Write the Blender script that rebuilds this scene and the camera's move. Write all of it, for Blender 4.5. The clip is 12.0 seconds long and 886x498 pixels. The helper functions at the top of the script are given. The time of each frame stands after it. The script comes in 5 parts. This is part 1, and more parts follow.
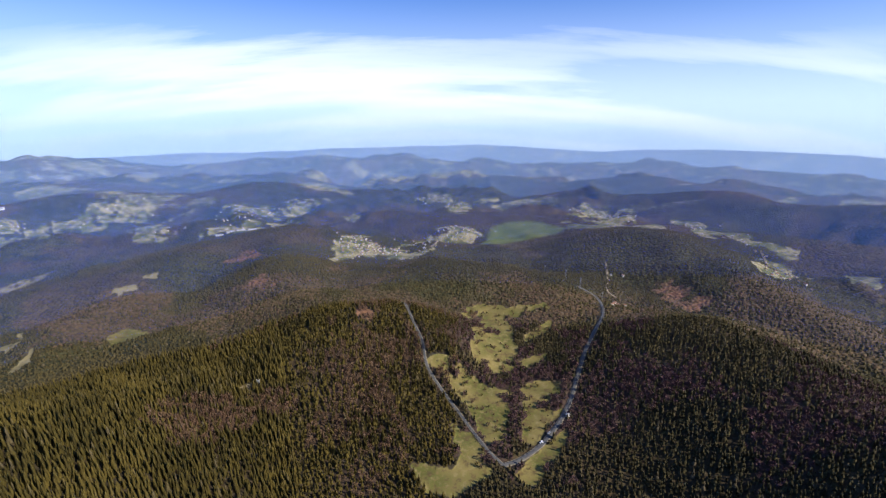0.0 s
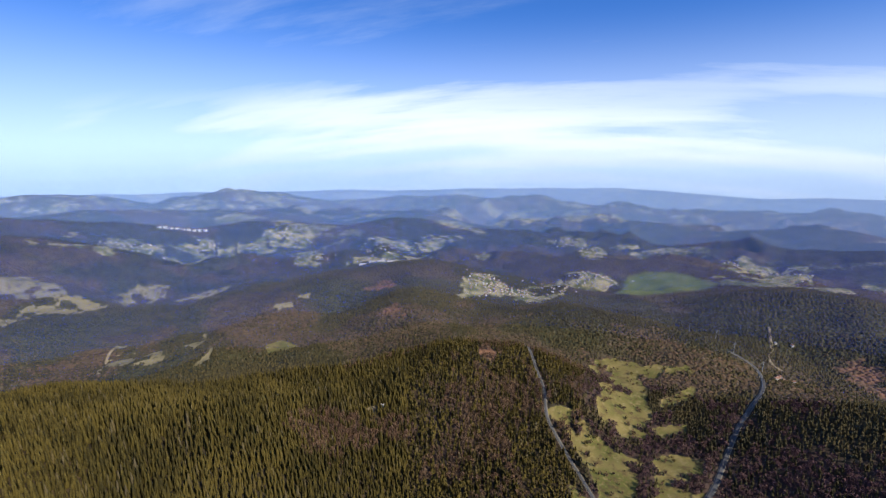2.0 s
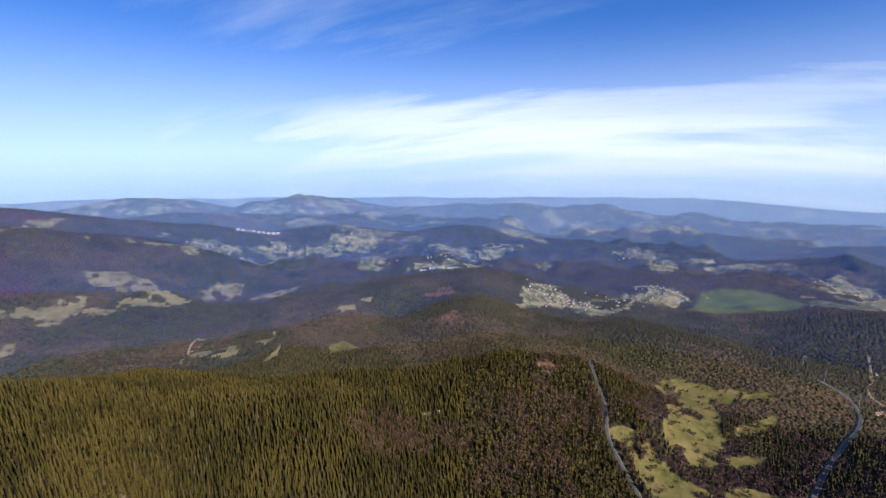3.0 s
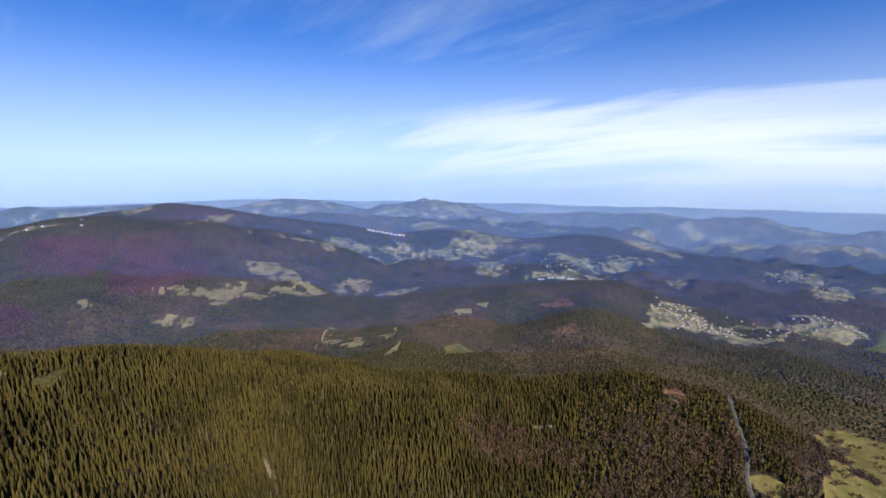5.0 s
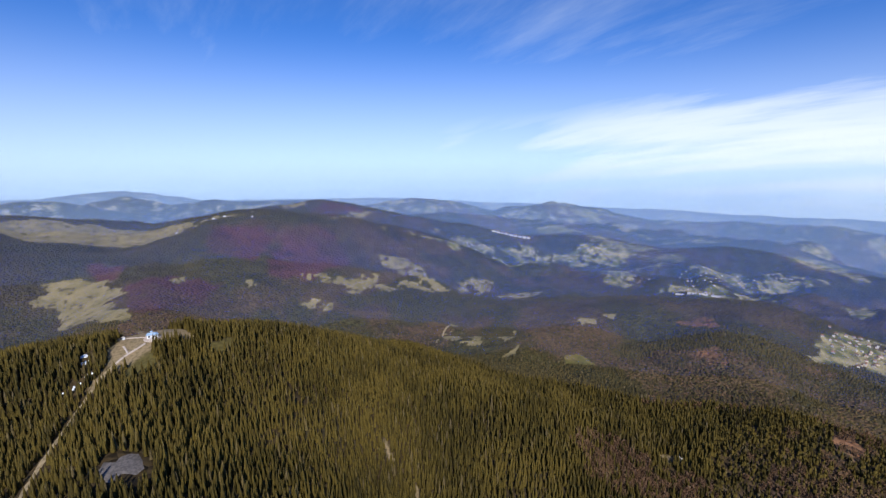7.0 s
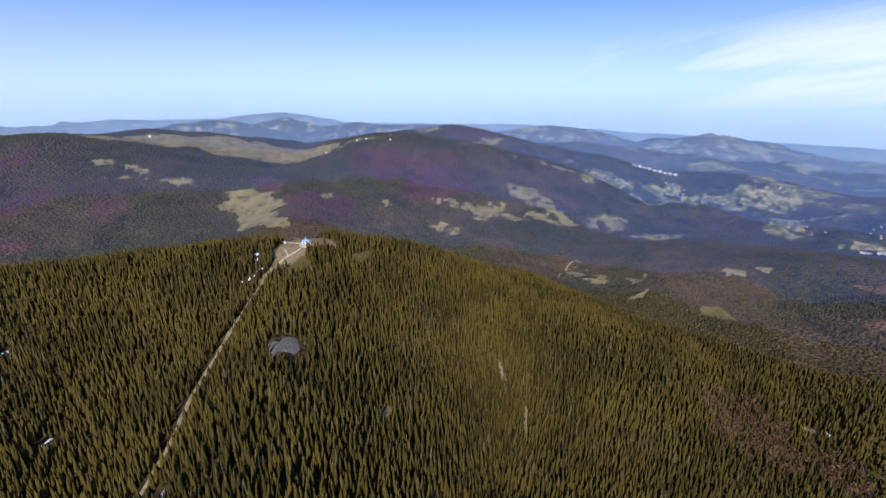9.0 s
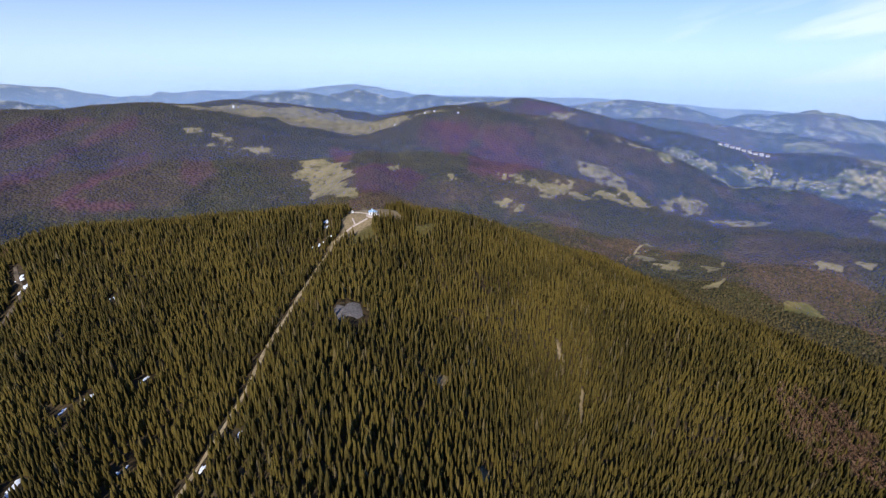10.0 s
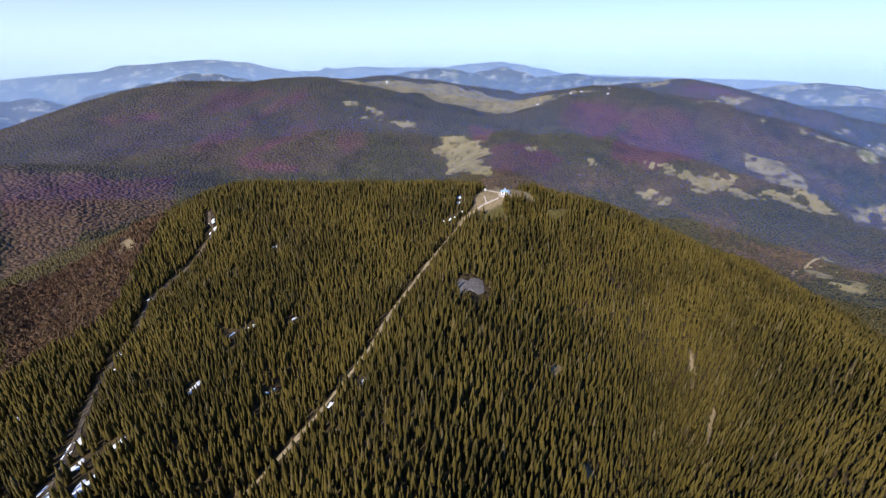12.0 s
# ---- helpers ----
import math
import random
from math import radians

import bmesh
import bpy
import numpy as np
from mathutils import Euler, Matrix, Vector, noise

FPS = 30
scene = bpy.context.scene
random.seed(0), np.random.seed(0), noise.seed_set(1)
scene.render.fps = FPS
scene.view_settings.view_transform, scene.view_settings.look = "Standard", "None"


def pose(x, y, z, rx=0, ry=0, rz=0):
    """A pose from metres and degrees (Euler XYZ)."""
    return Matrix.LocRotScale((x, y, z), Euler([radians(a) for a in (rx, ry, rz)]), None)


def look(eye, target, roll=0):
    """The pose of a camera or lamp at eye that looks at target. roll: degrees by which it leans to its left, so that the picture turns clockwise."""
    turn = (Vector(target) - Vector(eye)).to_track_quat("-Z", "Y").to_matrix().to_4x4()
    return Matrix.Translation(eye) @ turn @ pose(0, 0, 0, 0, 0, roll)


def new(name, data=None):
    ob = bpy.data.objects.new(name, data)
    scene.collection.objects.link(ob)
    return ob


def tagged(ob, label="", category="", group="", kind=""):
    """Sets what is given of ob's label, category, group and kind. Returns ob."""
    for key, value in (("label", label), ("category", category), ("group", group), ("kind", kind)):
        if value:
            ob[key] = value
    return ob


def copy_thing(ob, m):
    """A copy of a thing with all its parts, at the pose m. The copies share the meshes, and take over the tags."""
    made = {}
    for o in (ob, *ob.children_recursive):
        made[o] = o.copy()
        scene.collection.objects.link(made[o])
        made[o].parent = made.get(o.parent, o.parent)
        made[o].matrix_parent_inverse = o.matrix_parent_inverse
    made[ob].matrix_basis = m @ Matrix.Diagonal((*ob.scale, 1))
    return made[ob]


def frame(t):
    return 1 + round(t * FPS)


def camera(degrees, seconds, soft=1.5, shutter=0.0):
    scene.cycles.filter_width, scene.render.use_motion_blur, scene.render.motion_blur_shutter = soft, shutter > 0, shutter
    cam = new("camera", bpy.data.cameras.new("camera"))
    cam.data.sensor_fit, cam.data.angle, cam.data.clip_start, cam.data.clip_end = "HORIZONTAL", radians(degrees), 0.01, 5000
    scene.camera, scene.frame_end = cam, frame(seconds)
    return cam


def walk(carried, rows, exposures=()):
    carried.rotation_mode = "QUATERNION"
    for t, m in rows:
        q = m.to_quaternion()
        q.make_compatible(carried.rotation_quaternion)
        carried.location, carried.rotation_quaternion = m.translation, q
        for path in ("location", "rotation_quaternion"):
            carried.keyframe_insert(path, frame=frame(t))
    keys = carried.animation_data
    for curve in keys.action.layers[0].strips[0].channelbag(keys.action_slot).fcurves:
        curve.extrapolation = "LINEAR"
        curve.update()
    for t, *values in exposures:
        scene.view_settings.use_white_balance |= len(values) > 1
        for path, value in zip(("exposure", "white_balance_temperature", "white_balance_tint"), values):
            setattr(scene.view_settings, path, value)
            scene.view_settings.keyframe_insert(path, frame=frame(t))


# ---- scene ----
# The camera hovers over the head of a valley, drifts a few metres and turns.
cam = camera(88.84, 12.0, soft=1.35)
TURNS = [
    (0.0, -0.00, 0.00, 520.00, -0.00, -17.84, 0.18),
    (0.5, 0.14, -0.61, 520.60, 4.17, -16.04, 0.11),
    (1.0, 0.27, -1.23, 521.20, 8.37, -14.65, 0.08),
    (1.5, 0.40, -1.83, 521.80, 12.71, -13.64, 0.04),
    (2.0, 0.53, -2.43, 522.40, 16.80, -12.85, -0.02),
    (2.5, 0.66, -3.01, 523.00, 20.71, -12.30, -0.09),
    (3.0, 0.77, -3.57, 523.58, 24.58, -11.90, -0.09),
    (5.0, 0.94, -5.06, 525.61, 39.83, -11.13, -0.07),
    (5.5, 1.03, -5.20, 525.93, 43.84, -11.06, 0.03),
    (6.0, 1.13, -5.32, 526.20, 47.65, -11.01, 0.08),
    (6.5, 1.25, -5.41, 526.44, 51.58, -10.92, 0.13),
    (7.0, 1.38, -5.49, 526.64, 55.70, -10.94, 0.12),
    (7.5, 1.52, -5.56, 526.81, 59.91, -12.35, 0.12),
    (9.5, 2.41, -6.12, 526.70, 76.22, -21.95, 0.14),
    (10.0, 2.65, -6.30, 526.66, 80.53, -23.12, 0.03),
    (10.5, 2.90, -6.49, 526.62, 85.26, -23.99, -0.07),
    (11.0, 3.16, -6.68, 526.58, 89.86, -24.64, -0.22),
    (11.5, 3.43, -6.88, 526.54, 93.93, -25.12, -0.34),
    (12.0, 3.71, -7.08, 526.50, 97.96, -25.49, -0.52),
]


def facing(x, y, z, yaw, pitch, roll):
    """The camera's pose: yaw to the left, pitch up, roll as look() takes it."""
    a, p = radians(yaw), radians(pitch)
    eye = Vector((x, y, z))
    return look(eye, eye + Vector((-math.sin(a) * math.cos(p), math.cos(a) * math.cos(p), math.sin(p))), roll)


walk(cam, [(t, facing(*row)) for t, *row in TURNS], [(0.0, 0.26), (2.5, 0.12), (5.0, 0.02), (7.5, 0.0), (9.5, 0.08), (12.0, 0.34)])
# ---------------------------------------------------------------- sky, sun
SUN_BEARING, SUN_HEIGHT = -117.0, 36.0  # to the left of the y axis; above the horizon


def math_node(tree, op, a, b=None, clamp=False):
    n = tree.nodes.new("ShaderNodeMath")
    n.operation, n.use_clamp = op, clamp
    for i, v in enumerate((a, b)):
        if v is None:
            continue
        if isinstance(v, (int, float)):
            n.inputs[i].default_value = v
        else:
            tree.links.new(v, n.inputs[i])
    return n.outputs[0]


def mix_node(tree, fac, a, b, blend="MIX"):
    n = tree.nodes.new("ShaderNodeMix")
    n.data_type, n.blend_type = "RGBA", blend
    for i, v in ((0, fac), (6, a), (7, b)):
        if isinstance(v, (int, float)):
            n.inputs[i].default_value = v
        elif isinstance(v, tuple):
            n.inputs[i].default_value = (*v, 1)
        else:
            tree.links.new(v, n.inputs[i])
    return n.outputs[2]


def range_node(tree, value, a, b, c=0.0, d=1.0):
    n = tree.nodes.new("ShaderNodeMapRange")
    n.interpolation_type = "SMOOTHSTEP"
    for i, v in enumerate((a, b, c, d)):
        n.inputs[i + 1].default_value = v
    tree.links.new(value, n.inputs[0])
    return n.outputs[0]


def noise_node(tree, vector, scale, detail=4.0, rough=0.55):
    n = tree.nodes.new("ShaderNodeTexNoise")
    n.inputs["Scale"].default_value, n.inputs["Detail"].default_value, n.inputs["Roughness"].default_value = scale, detail, rough
    tree.links.new(vector, n.inputs["Vector"])
    return n.outputs["Fac"]


def make_sky():
    world = bpy.data.worlds.new("sky")
    scene.world = world
    world.use_nodes = True
    t = world.node_tree
    t.nodes.clear()
    out, back = t.nodes.new("ShaderNodeOutputWorld"), t.nodes.new("ShaderNodeBackground")
    coord = t.nodes.new("ShaderNodeTexCoord")
    split = t.nodes.new("ShaderNodeSeparateXYZ")
    t.links.new(coord.outputs["Generated"], split.inputs[0])
    # the eye is high up, so the horizon dips below the level
    lift = math_node(t, "ADD", split.outputs[2], 0.10)
    join = t.nodes.new("ShaderNodeCombineXYZ")
    t.links.new(split.outputs[0], join.inputs[0])
    t.links.new(split.outputs[1], join.inputs[1])
    t.links.new(math_node(t, "MAXIMUM", lift, 0.004), join.inputs[2])
    sky = t.nodes.new("ShaderNodeTexSky")
    sky.sky_type, sky.sun_disc = "NISHITA", False
    sky.sun_elevation, sky.sun_rotation = radians(SUN_HEIGHT), radians(-SUN_BEARING)
    sky.altitude, sky.air_density, sky.dust_density, sky.ozone_density = 1400, 1.0, 0.6, 2.2
    t.links.new(join.outputs[0], sky.inputs[0])
    # thin high cloud, drawn out along the wind
    flat = t.nodes.new("ShaderNodeVectorMath")
    flat.operation = "DIVIDE"
    t.links.new(coord.outputs["Generated"], flat.inputs[0])
    den = t.nodes.new("ShaderNodeCombineXYZ")
    low = math_node(t, "ADD", math_node(t, "MAXIMUM", lift, 0.0), 0.16)
    for i in range(3):
        t.links.new(low, den.inputs[i])
    t.links.new(den.outputs[0], flat.inputs[1])
    turn = t.nodes.new("ShaderNodeMapping")
    turn.inputs["Rotation"].default_value = (0, 0, radians(-18))
    turn.inputs["Scale"].default_value = (0.42, 1.5, 0.0)
    turn.inputs["Location"].default_value = (0.9, 0.35, 0.0)
    t.links.new(flat.outputs[0], turn.inputs[0])
    wisps = range_node(t, noise_node(t, turn.outputs[0], 1.3, 8.0, 0.62), 0.43, 0.78)
    # the bank of cirrostratus ahead and to the right
    ahead = t.nodes.new("ShaderNodeVectorMath")
    ahead.operation = "DOT_PRODUCT"
    t.links.new(coord.outputs["Generated"], ahead.inputs[0])
    ahead.inputs[1].default_value = (math.sin(radians(4)), math.cos(radians(4)), 0.0)
    torn = math_node(t, "MULTIPLY", math_node(t, "SUBTRACT", noise_node(t, turn.outputs[0], 1.6, 6.0, 0.6), 0.5), 0.16)
    bank = math_node(t, "MULTIPLY", range_node(t, ahead.outputs["Value"], -0.05, 0.92), range_node(t, math_node(t, "ADD", split.outputs[2], torn), 0.17, 0.06))
    ragged = range_node(t, noise_node(t, turn.outputs[0], 0.8, 6.0, 0.55), 0.20, 0.62)
    bank = math_node(t, "MULTIPLY", bank, ragged)
    veil = range_node(t, split.outputs[2], 0.27, -0.10, 0.0, 0.66)
    cover = math_node(t, "MAXIMUM", math_node(t, "MULTIPLY", wisps, 0.20), math_node(t, "MULTIPLY", bank, 0.88))
    cover = math_node(t, "MAXIMUM", cover, veil)
    colour = mix_node(t, 1.0, sky.outputs[0], (0.43, 0.92, 1.68), "MULTIPLY")
    colour = mix_node(t, cover, colour, (9.6, 10.4, 10.8))
    t.links.new(colour, back.inputs[0])
    back.inputs[1].default_value = 0.103
    t.links.new(back.outputs[0], out.inputs[0])


make_sky()
sun = new("sun", bpy.data.lights.new("sun", "SUN"))
sun.data.energy, sun.data.angle, sun.data.color = 4.8, radians(0.6), (1.0, 0.94, 0.86)
b, h = radians(SUN_BEARING), radians(SUN_HEIGHT)
sun.matrix_world = look((0, 0, 900), (math.sin(b) * math.cos(h), -math.cos(b) * math.cos(h), 900 - math.sin(h)))
scene.view_settings.exposure = 0.0
# ---------------------------------------------------------------- materials
def material(name, rough=0.9):
    m = bpy.data.materials.new(name)
    m.use_nodes = True
    t = m.node_tree
    bsdf = t.nodes["Principled BSDF"]
    bsdf.inputs["Roughness"].default_value = rough
    bsdf.inputs["Specular IOR Level"].default_value = 0.15
    return m, t, bsdf


def position(t):
    return t.nodes.new("ShaderNodeNewGeometry").outputs["Position"]


def bump(t, bsdf, height, strength, distance):
    n = t.nodes.new("ShaderNodeBump")
    n.inputs["Strength"].default_value, n.inputs["Distance"].default_value = strength, distance
    t.links.new(height, n.inputs["Height"])
    t.links.new(n.outputs[0], bsdf.inputs["Normal"])


def island(t):
    return t.nodes.new("ShaderNodeNewGeometry").outputs["Random Per Island"]


def foliage(name, dark, mid, light, patch=60.0):
    """Needles or twigs: every tree has its own tone, and stands drift in colour over the slope."""
    m, t, bsdf = material(name, 0.85)
    rnd, pos = island(t), position(t)
    drift = range_node(t, noise_node(t, pos, 1 / patch, 3.0), 0.35, 0.65)
    fine = noise_node(t, pos, 1.3, 2.0)
    colour = mix_node(t, range_node(t, rnd, 0.0, 1.0), dark, mid)
    colour = mix_node(t, range_node(t, rnd, 0.92, 0.98, 0.0, 0.55), colour, (0.14, 0.110, 0.075))
    colour = mix_node(t, math_node(t, "MULTIPLY", drift, 0.55), colour, light)
    colour = mix_node(t, math_node(t, "MULTIPLY", range_node(t, fine, 0.4, 0.7), 0.35), colour, light)
    sprays = noise_node(t, pos, 0.9, 3.0, 0.7)
    colour = mix_node(t, range_node(t, sprays, 0.50, 0.62, 0.0, 0.55), colour, tuple(0.5 * v for v in dark))
    t.links.new(colour, bsdf.inputs["Base Color"])
    bump(t, bsdf, sprays, 0.8, 0.5)
    return m


def plain(name, colour, other, scale, rough=0.85, relief=0.0):
    m, t, bsdf = material(name, rough)
    pos = position(t)
    fac = range_node(t, noise_node(t, pos, scale, 5.0), 0.35, 0.65)
    t.links.new(mix_node(t, fac, colour, other), bsdf.inputs["Base Color"])
    if relief:
        bump(t, bsdf, noise_node(t, pos, scale * 4, 4.0), 0.6, relief)
    return m


SPRUCE = foliage("spruce_needles", (0.029, 0.024, 0.007), (0.080, 0.060, 0.012), (0.145, 0.104, 0.022))
PINE = foliage("far_pine_needles", (0.036, 0.032, 0.015), (0.066, 0.054, 0.021), (0.118, 0.088, 0.034), 160)
BEECH = foliage("bare_beech_twigs", (0.112, 0.062, 0.037), (0.142, 0.080, 0.045), (0.165, 0.105, 0.054), 60)
PURPLE_BEECH = foliage("far_beech_twigs", (0.094, 0.046, 0.050), (0.118, 0.058, 0.058), (0.125, 0.078, 0.056), 200)
BROWN_BEECH = foliage("mid_beech_twigs", (0.100, 0.060, 0.036), (0.134, 0.080, 0.044), (0.152, 0.104, 0.050), 130)
BARK = plain("bark", (0.10, 0.075, 0.055), (0.06, 0.045, 0.035), 3.0)
ASPHALT = plain("worn_asphalt", (0.125, 0.118, 0.105), (0.085, 0.080, 0.074), 0.35, 0.8)
VERGE = plain("gravel_verge", (0.24, 0.20, 0.14), (0.15, 0.13, 0.09), 0.4, 0.95)
EARTH = plain("pale_earth", (0.34, 0.265, 0.155), (0.20, 0.155, 0.09), 0.3, 0.95, 0.05)
# earth of the forest road, the shade of the spruces put into its colour
SHADED_EARTH = plain("shaded_earth", (0.15, 0.115, 0.08), (0.08, 0.062, 0.045), 0.3, 0.95, 0.05)
SCREE = plain("grey_scree", (0.17, 0.15, 0.14), (0.10, 0.09, 0.085), 0.5, 0.95, 0.1)
SNOWY = plain("old_snow", (0.80, 0.84, 0.90), (0.66, 0.70, 0.76), 0.5, 0.6, 0.05)


def land_material():
    """The ground: forest floor and canopy texture, meadow, farmland, red earth, each by its own mask."""
    m, t, bsdf = material("land", 0.95)
    pos = position(t)

    def mask(name):
        n = t.nodes.new("ShaderNodeAttribute")
        n.attribute_name = name
        return n.outputs["Fac"]

    edge = math_node(t, "MULTIPLY", math_node(t, "SUBTRACT", noise_node(t, pos, 0.07, 6.0, 0.7), 0.5), 1.6)

    def patch(name):
        """The mask with a broken, bushy edge."""
        return range_node(t, math_node(t, "ADD", mask(name), edge), 0.40, 0.62)

    big, mid, fine = noise_node(t, pos, 0.004, 5.0), noise_node(t, pos, 0.03, 5.0), noise_node(t, pos, 0.35, 4.0)
    cells = t.nodes.new("ShaderNodeTexVoronoi")
    cells.inputs["Scale"].default_value = 0.15
    t.links.new(pos, cells.inputs["Vector"])
    tone = cells.outputs["Color"]
    grey = t.nodes.new("ShaderNodeSeparateColor")
    t.links.new(tone, grey.inputs[0])
    conifer = mix_node(t, grey.outputs[0], (0.025, 0.027, 0.013), (0.088, 0.078, 0.031))
    beech = mix_node(t, grey.outputs[0], (0.080, 0.049, 0.033), (0.134, 0.084, 0.049))
    violet = mix_node(t, grey.outputs[0], (0.078, 0.036, 0.036), (0.124, 0.060, 0.052))
    colour = mix_node(t, mask("beech"), conifer, mix_node(t, mask("purple"), beech, violet))
    floor = mix_node(t, range_node(t, mid, 0.35, 0.65), (0.040, 0.028, 0.014), (0.068, 0.047, 0.022))
    floor = mix_node(t, mask("beech"), floor, mix_node(t, range_node(t, mid, 0.35, 0.65), (0.112, 0.068, 0.054), (0.084, 0.052, 0.043)))
    colour = mix_node(t, mask("near"), colour, floor)
    stand = noise_node(t, pos, 0.013, 6.0, 0.62)
    colour = mix_node(t, range_node(t, stand, 0.52, 0.70, 0.0, 0.55), colour, (0.026, 0.027, 0.018))
    colour = mix_node(t, range_node(t, stand, 0.46, 0.32, 0.0, 0.40), colour, (0.120, 0.092, 0.052))
    straw = mix_node(t, range_node(t, mid, 0.38, 0.62), (0.125, 0.120, 0.028), (0.225, 0.175, 0.055))
    tussock = noise_node(t, pos, 0.12, 5.0, 0.65)
    straw = mix_node(t, range_node(t, tussock, 0.50, 0.62, 0.0, 0.75), straw, (0.105, 0.070, 0.030))
    straw = mix_node(t, range_node(t, tussock, 0.46, 0.36, 0.0, 0.7), straw, (0.28, 0.21, 0.085))
    straw = mix_node(t, range_node(t, fine, 0.5, 0.75), straw, (0.20, 0.14, 0.05))
    colour = mix_node(t, patch("meadow"), colour, straw)
    dry = mix_node(t, range_node(t, mid, 0.35, 0.65), (0.29, 0.235, 0.115), (0.20, 0.165, 0.075))
    dry = mix_node(t, range_node(t, fine, 0.5, 0.75), dry, (0.17, 0.135, 0.07))
    scrub = noise_node(t, pos, 0.055, 6.0, 0.7)
    dry = mix_node(t, range_node(t, scrub, 0.54, 0.62, 0.0, 0.85), dry, (0.062, 0.052, 0.028))
    colour = mix_node(t, patch("pasture"), colour, dry)
    farm = mix_node(t, range_node(t, mid, 0.40, 0.60), (0.125, 0.130, 0.045), (0.33, 0.275, 0.140))
    farm = mix_node(t, range_node(t, scrub, 0.50, 0.58, 0.0, 0.65), farm, (0.050, 0.048, 0.026))
    colour = mix_node(t, patch("farm"), colour, farm)
    colour = mix_node(t, mask("field"), colour, mix_node(t, range_node(t, mid, 0.35, 0.7), (0.115, 0.138, 0.034), (0.165, 0.172, 0.050)))
    colour = mix_node(t, patch("red"), colour, mix_node(t, range_node(t, mid, 0.4, 0.6), (0.22, 0.11, 0.060), (0.15, 0.09, 0.05)))
    colour = mix_node(t, mask("glade"), colour, mix_node(t, range_node(t, fine, 0.4, 0.65), (0.115, 0.095, 0.030), (0.070, 0.058, 0.020)))
    colour = mix_node(t, mask("bare"), colour, mix_node(t, range_node(t, fine, 0.4, 0.65), (0.27, 0.20, 0.115), (0.16, 0.125, 0.065)))
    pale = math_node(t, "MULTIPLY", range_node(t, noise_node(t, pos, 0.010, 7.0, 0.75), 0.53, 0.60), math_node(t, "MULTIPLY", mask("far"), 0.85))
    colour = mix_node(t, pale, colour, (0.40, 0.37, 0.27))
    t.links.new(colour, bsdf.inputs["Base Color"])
    crown = math_node(t, "MULTIPLY", math_node(t, "SUBTRACT", 1.0, cells.outputs["Distance"]), math_node(t, "SUBTRACT", 1.0, mask("open")))
    crown = math_node(t, "ADD", crown, math_node(t, "MULTIPLY", mid, 0.6))
    bump(t, bsdf, crown, 0.9, 4.0)
    return m


def haze_material(name, thickness, colour, glow):
    """A see-through sheet tinted like haze: mostly clear, lit by sun and sky from either side, thinning out upwards;
    glow adds emission for airlight.
    """
    m = bpy.data.materials.new(name)
    m.use_nodes = True
    t = m.node_tree
    t.nodes.clear()
    out, clear, front, through_it, lit, both = (t.nodes.new("ShaderNode" + k) for k in ("OutputMaterial", "BsdfTransparent", "BsdfDiffuse", "BsdfTranslucent", "MixShader", "MixShader"))
    for shader, i in ((front, 1), (through_it, 2)):
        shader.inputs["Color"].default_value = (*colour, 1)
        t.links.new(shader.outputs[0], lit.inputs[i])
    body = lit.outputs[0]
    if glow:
        # the farther sheets glow sky blue in place of airlight, as bright as the air behind them
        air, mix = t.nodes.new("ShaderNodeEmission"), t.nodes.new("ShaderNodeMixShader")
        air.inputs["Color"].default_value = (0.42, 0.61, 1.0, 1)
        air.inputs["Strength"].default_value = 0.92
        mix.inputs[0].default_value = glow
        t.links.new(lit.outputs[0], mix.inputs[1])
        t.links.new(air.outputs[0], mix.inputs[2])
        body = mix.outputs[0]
    split = t.nodes.new("ShaderNodeSeparateXYZ")
    pos = position(t)
    t.links.new(pos, split.inputs[0])
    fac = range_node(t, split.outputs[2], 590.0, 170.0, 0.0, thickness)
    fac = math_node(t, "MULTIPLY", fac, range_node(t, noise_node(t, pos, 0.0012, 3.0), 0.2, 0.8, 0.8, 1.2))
    t.links.new(fac, both.inputs[0])
    t.links.new(clear.outputs[0], both.inputs[1])
    t.links.new(body, both.inputs[2])
    t.links.new(both.outputs[0], out.inputs[0])
    return m


LAND = land_material()
# ---------------------------------------------------------------- the lie of the land
def hash2(ix, iy, seed):
    n = (ix.astype(np.int64) * 374761393 + iy.astype(np.int64) * 668265263 + seed * 1442695041) & 0x7FFFFFFF
    n = ((n ^ (n >> 13)) * 1274126177) & 0x7FFFFFFF
    n = ((n ^ (n >> 16)) * 842502087) & 0x7FFFFFFF
    return ((n ^ (n >> 15)) & 0xFFFF) / 65535.0


def vnoise(x, y, size, seed):
    """Smooth value noise from -1 to 1 with cells of that size in metres."""
    u, v = np.asarray(x, float) / size + 1000.0, np.asarray(y, float) / size + 1000.0
    iu, iv = np.floor(u), np.floor(v)
    a, b = u - iu, v - iv
    a, b = a * a * a * (a * (a * 6 - 15) + 10), b * b * b * (b * (b * 6 - 15) + 10)
    n = (hash2(iu, iv, seed) * (1 - a) + hash2(iu + 1, iv, seed) * a) * (1 - b)
    n = n + (hash2(iu, iv + 1, seed) * (1 - a) + hash2(iu + 1, iv + 1, seed) * a) * b
    return 2 * n - 1


def fnoise(x, y, size, seed, octaves=4):
    total, amp, norm = 0.0, 1.0, 0.0
    for k in range(octaves):
        c, s = math.cos(0.7 * k), math.sin(0.7 * k)
        total = total + amp * vnoise(c * x - s * y, s * x + c * y, size / 2**k, seed + 17 * k)
        norm += amp
        amp *= 0.5
    return total / norm


def step(a, b, v):
    w = np.clip((v - a) / (b - a), 0, 1)
    return w * w * (3 - 2 * w)


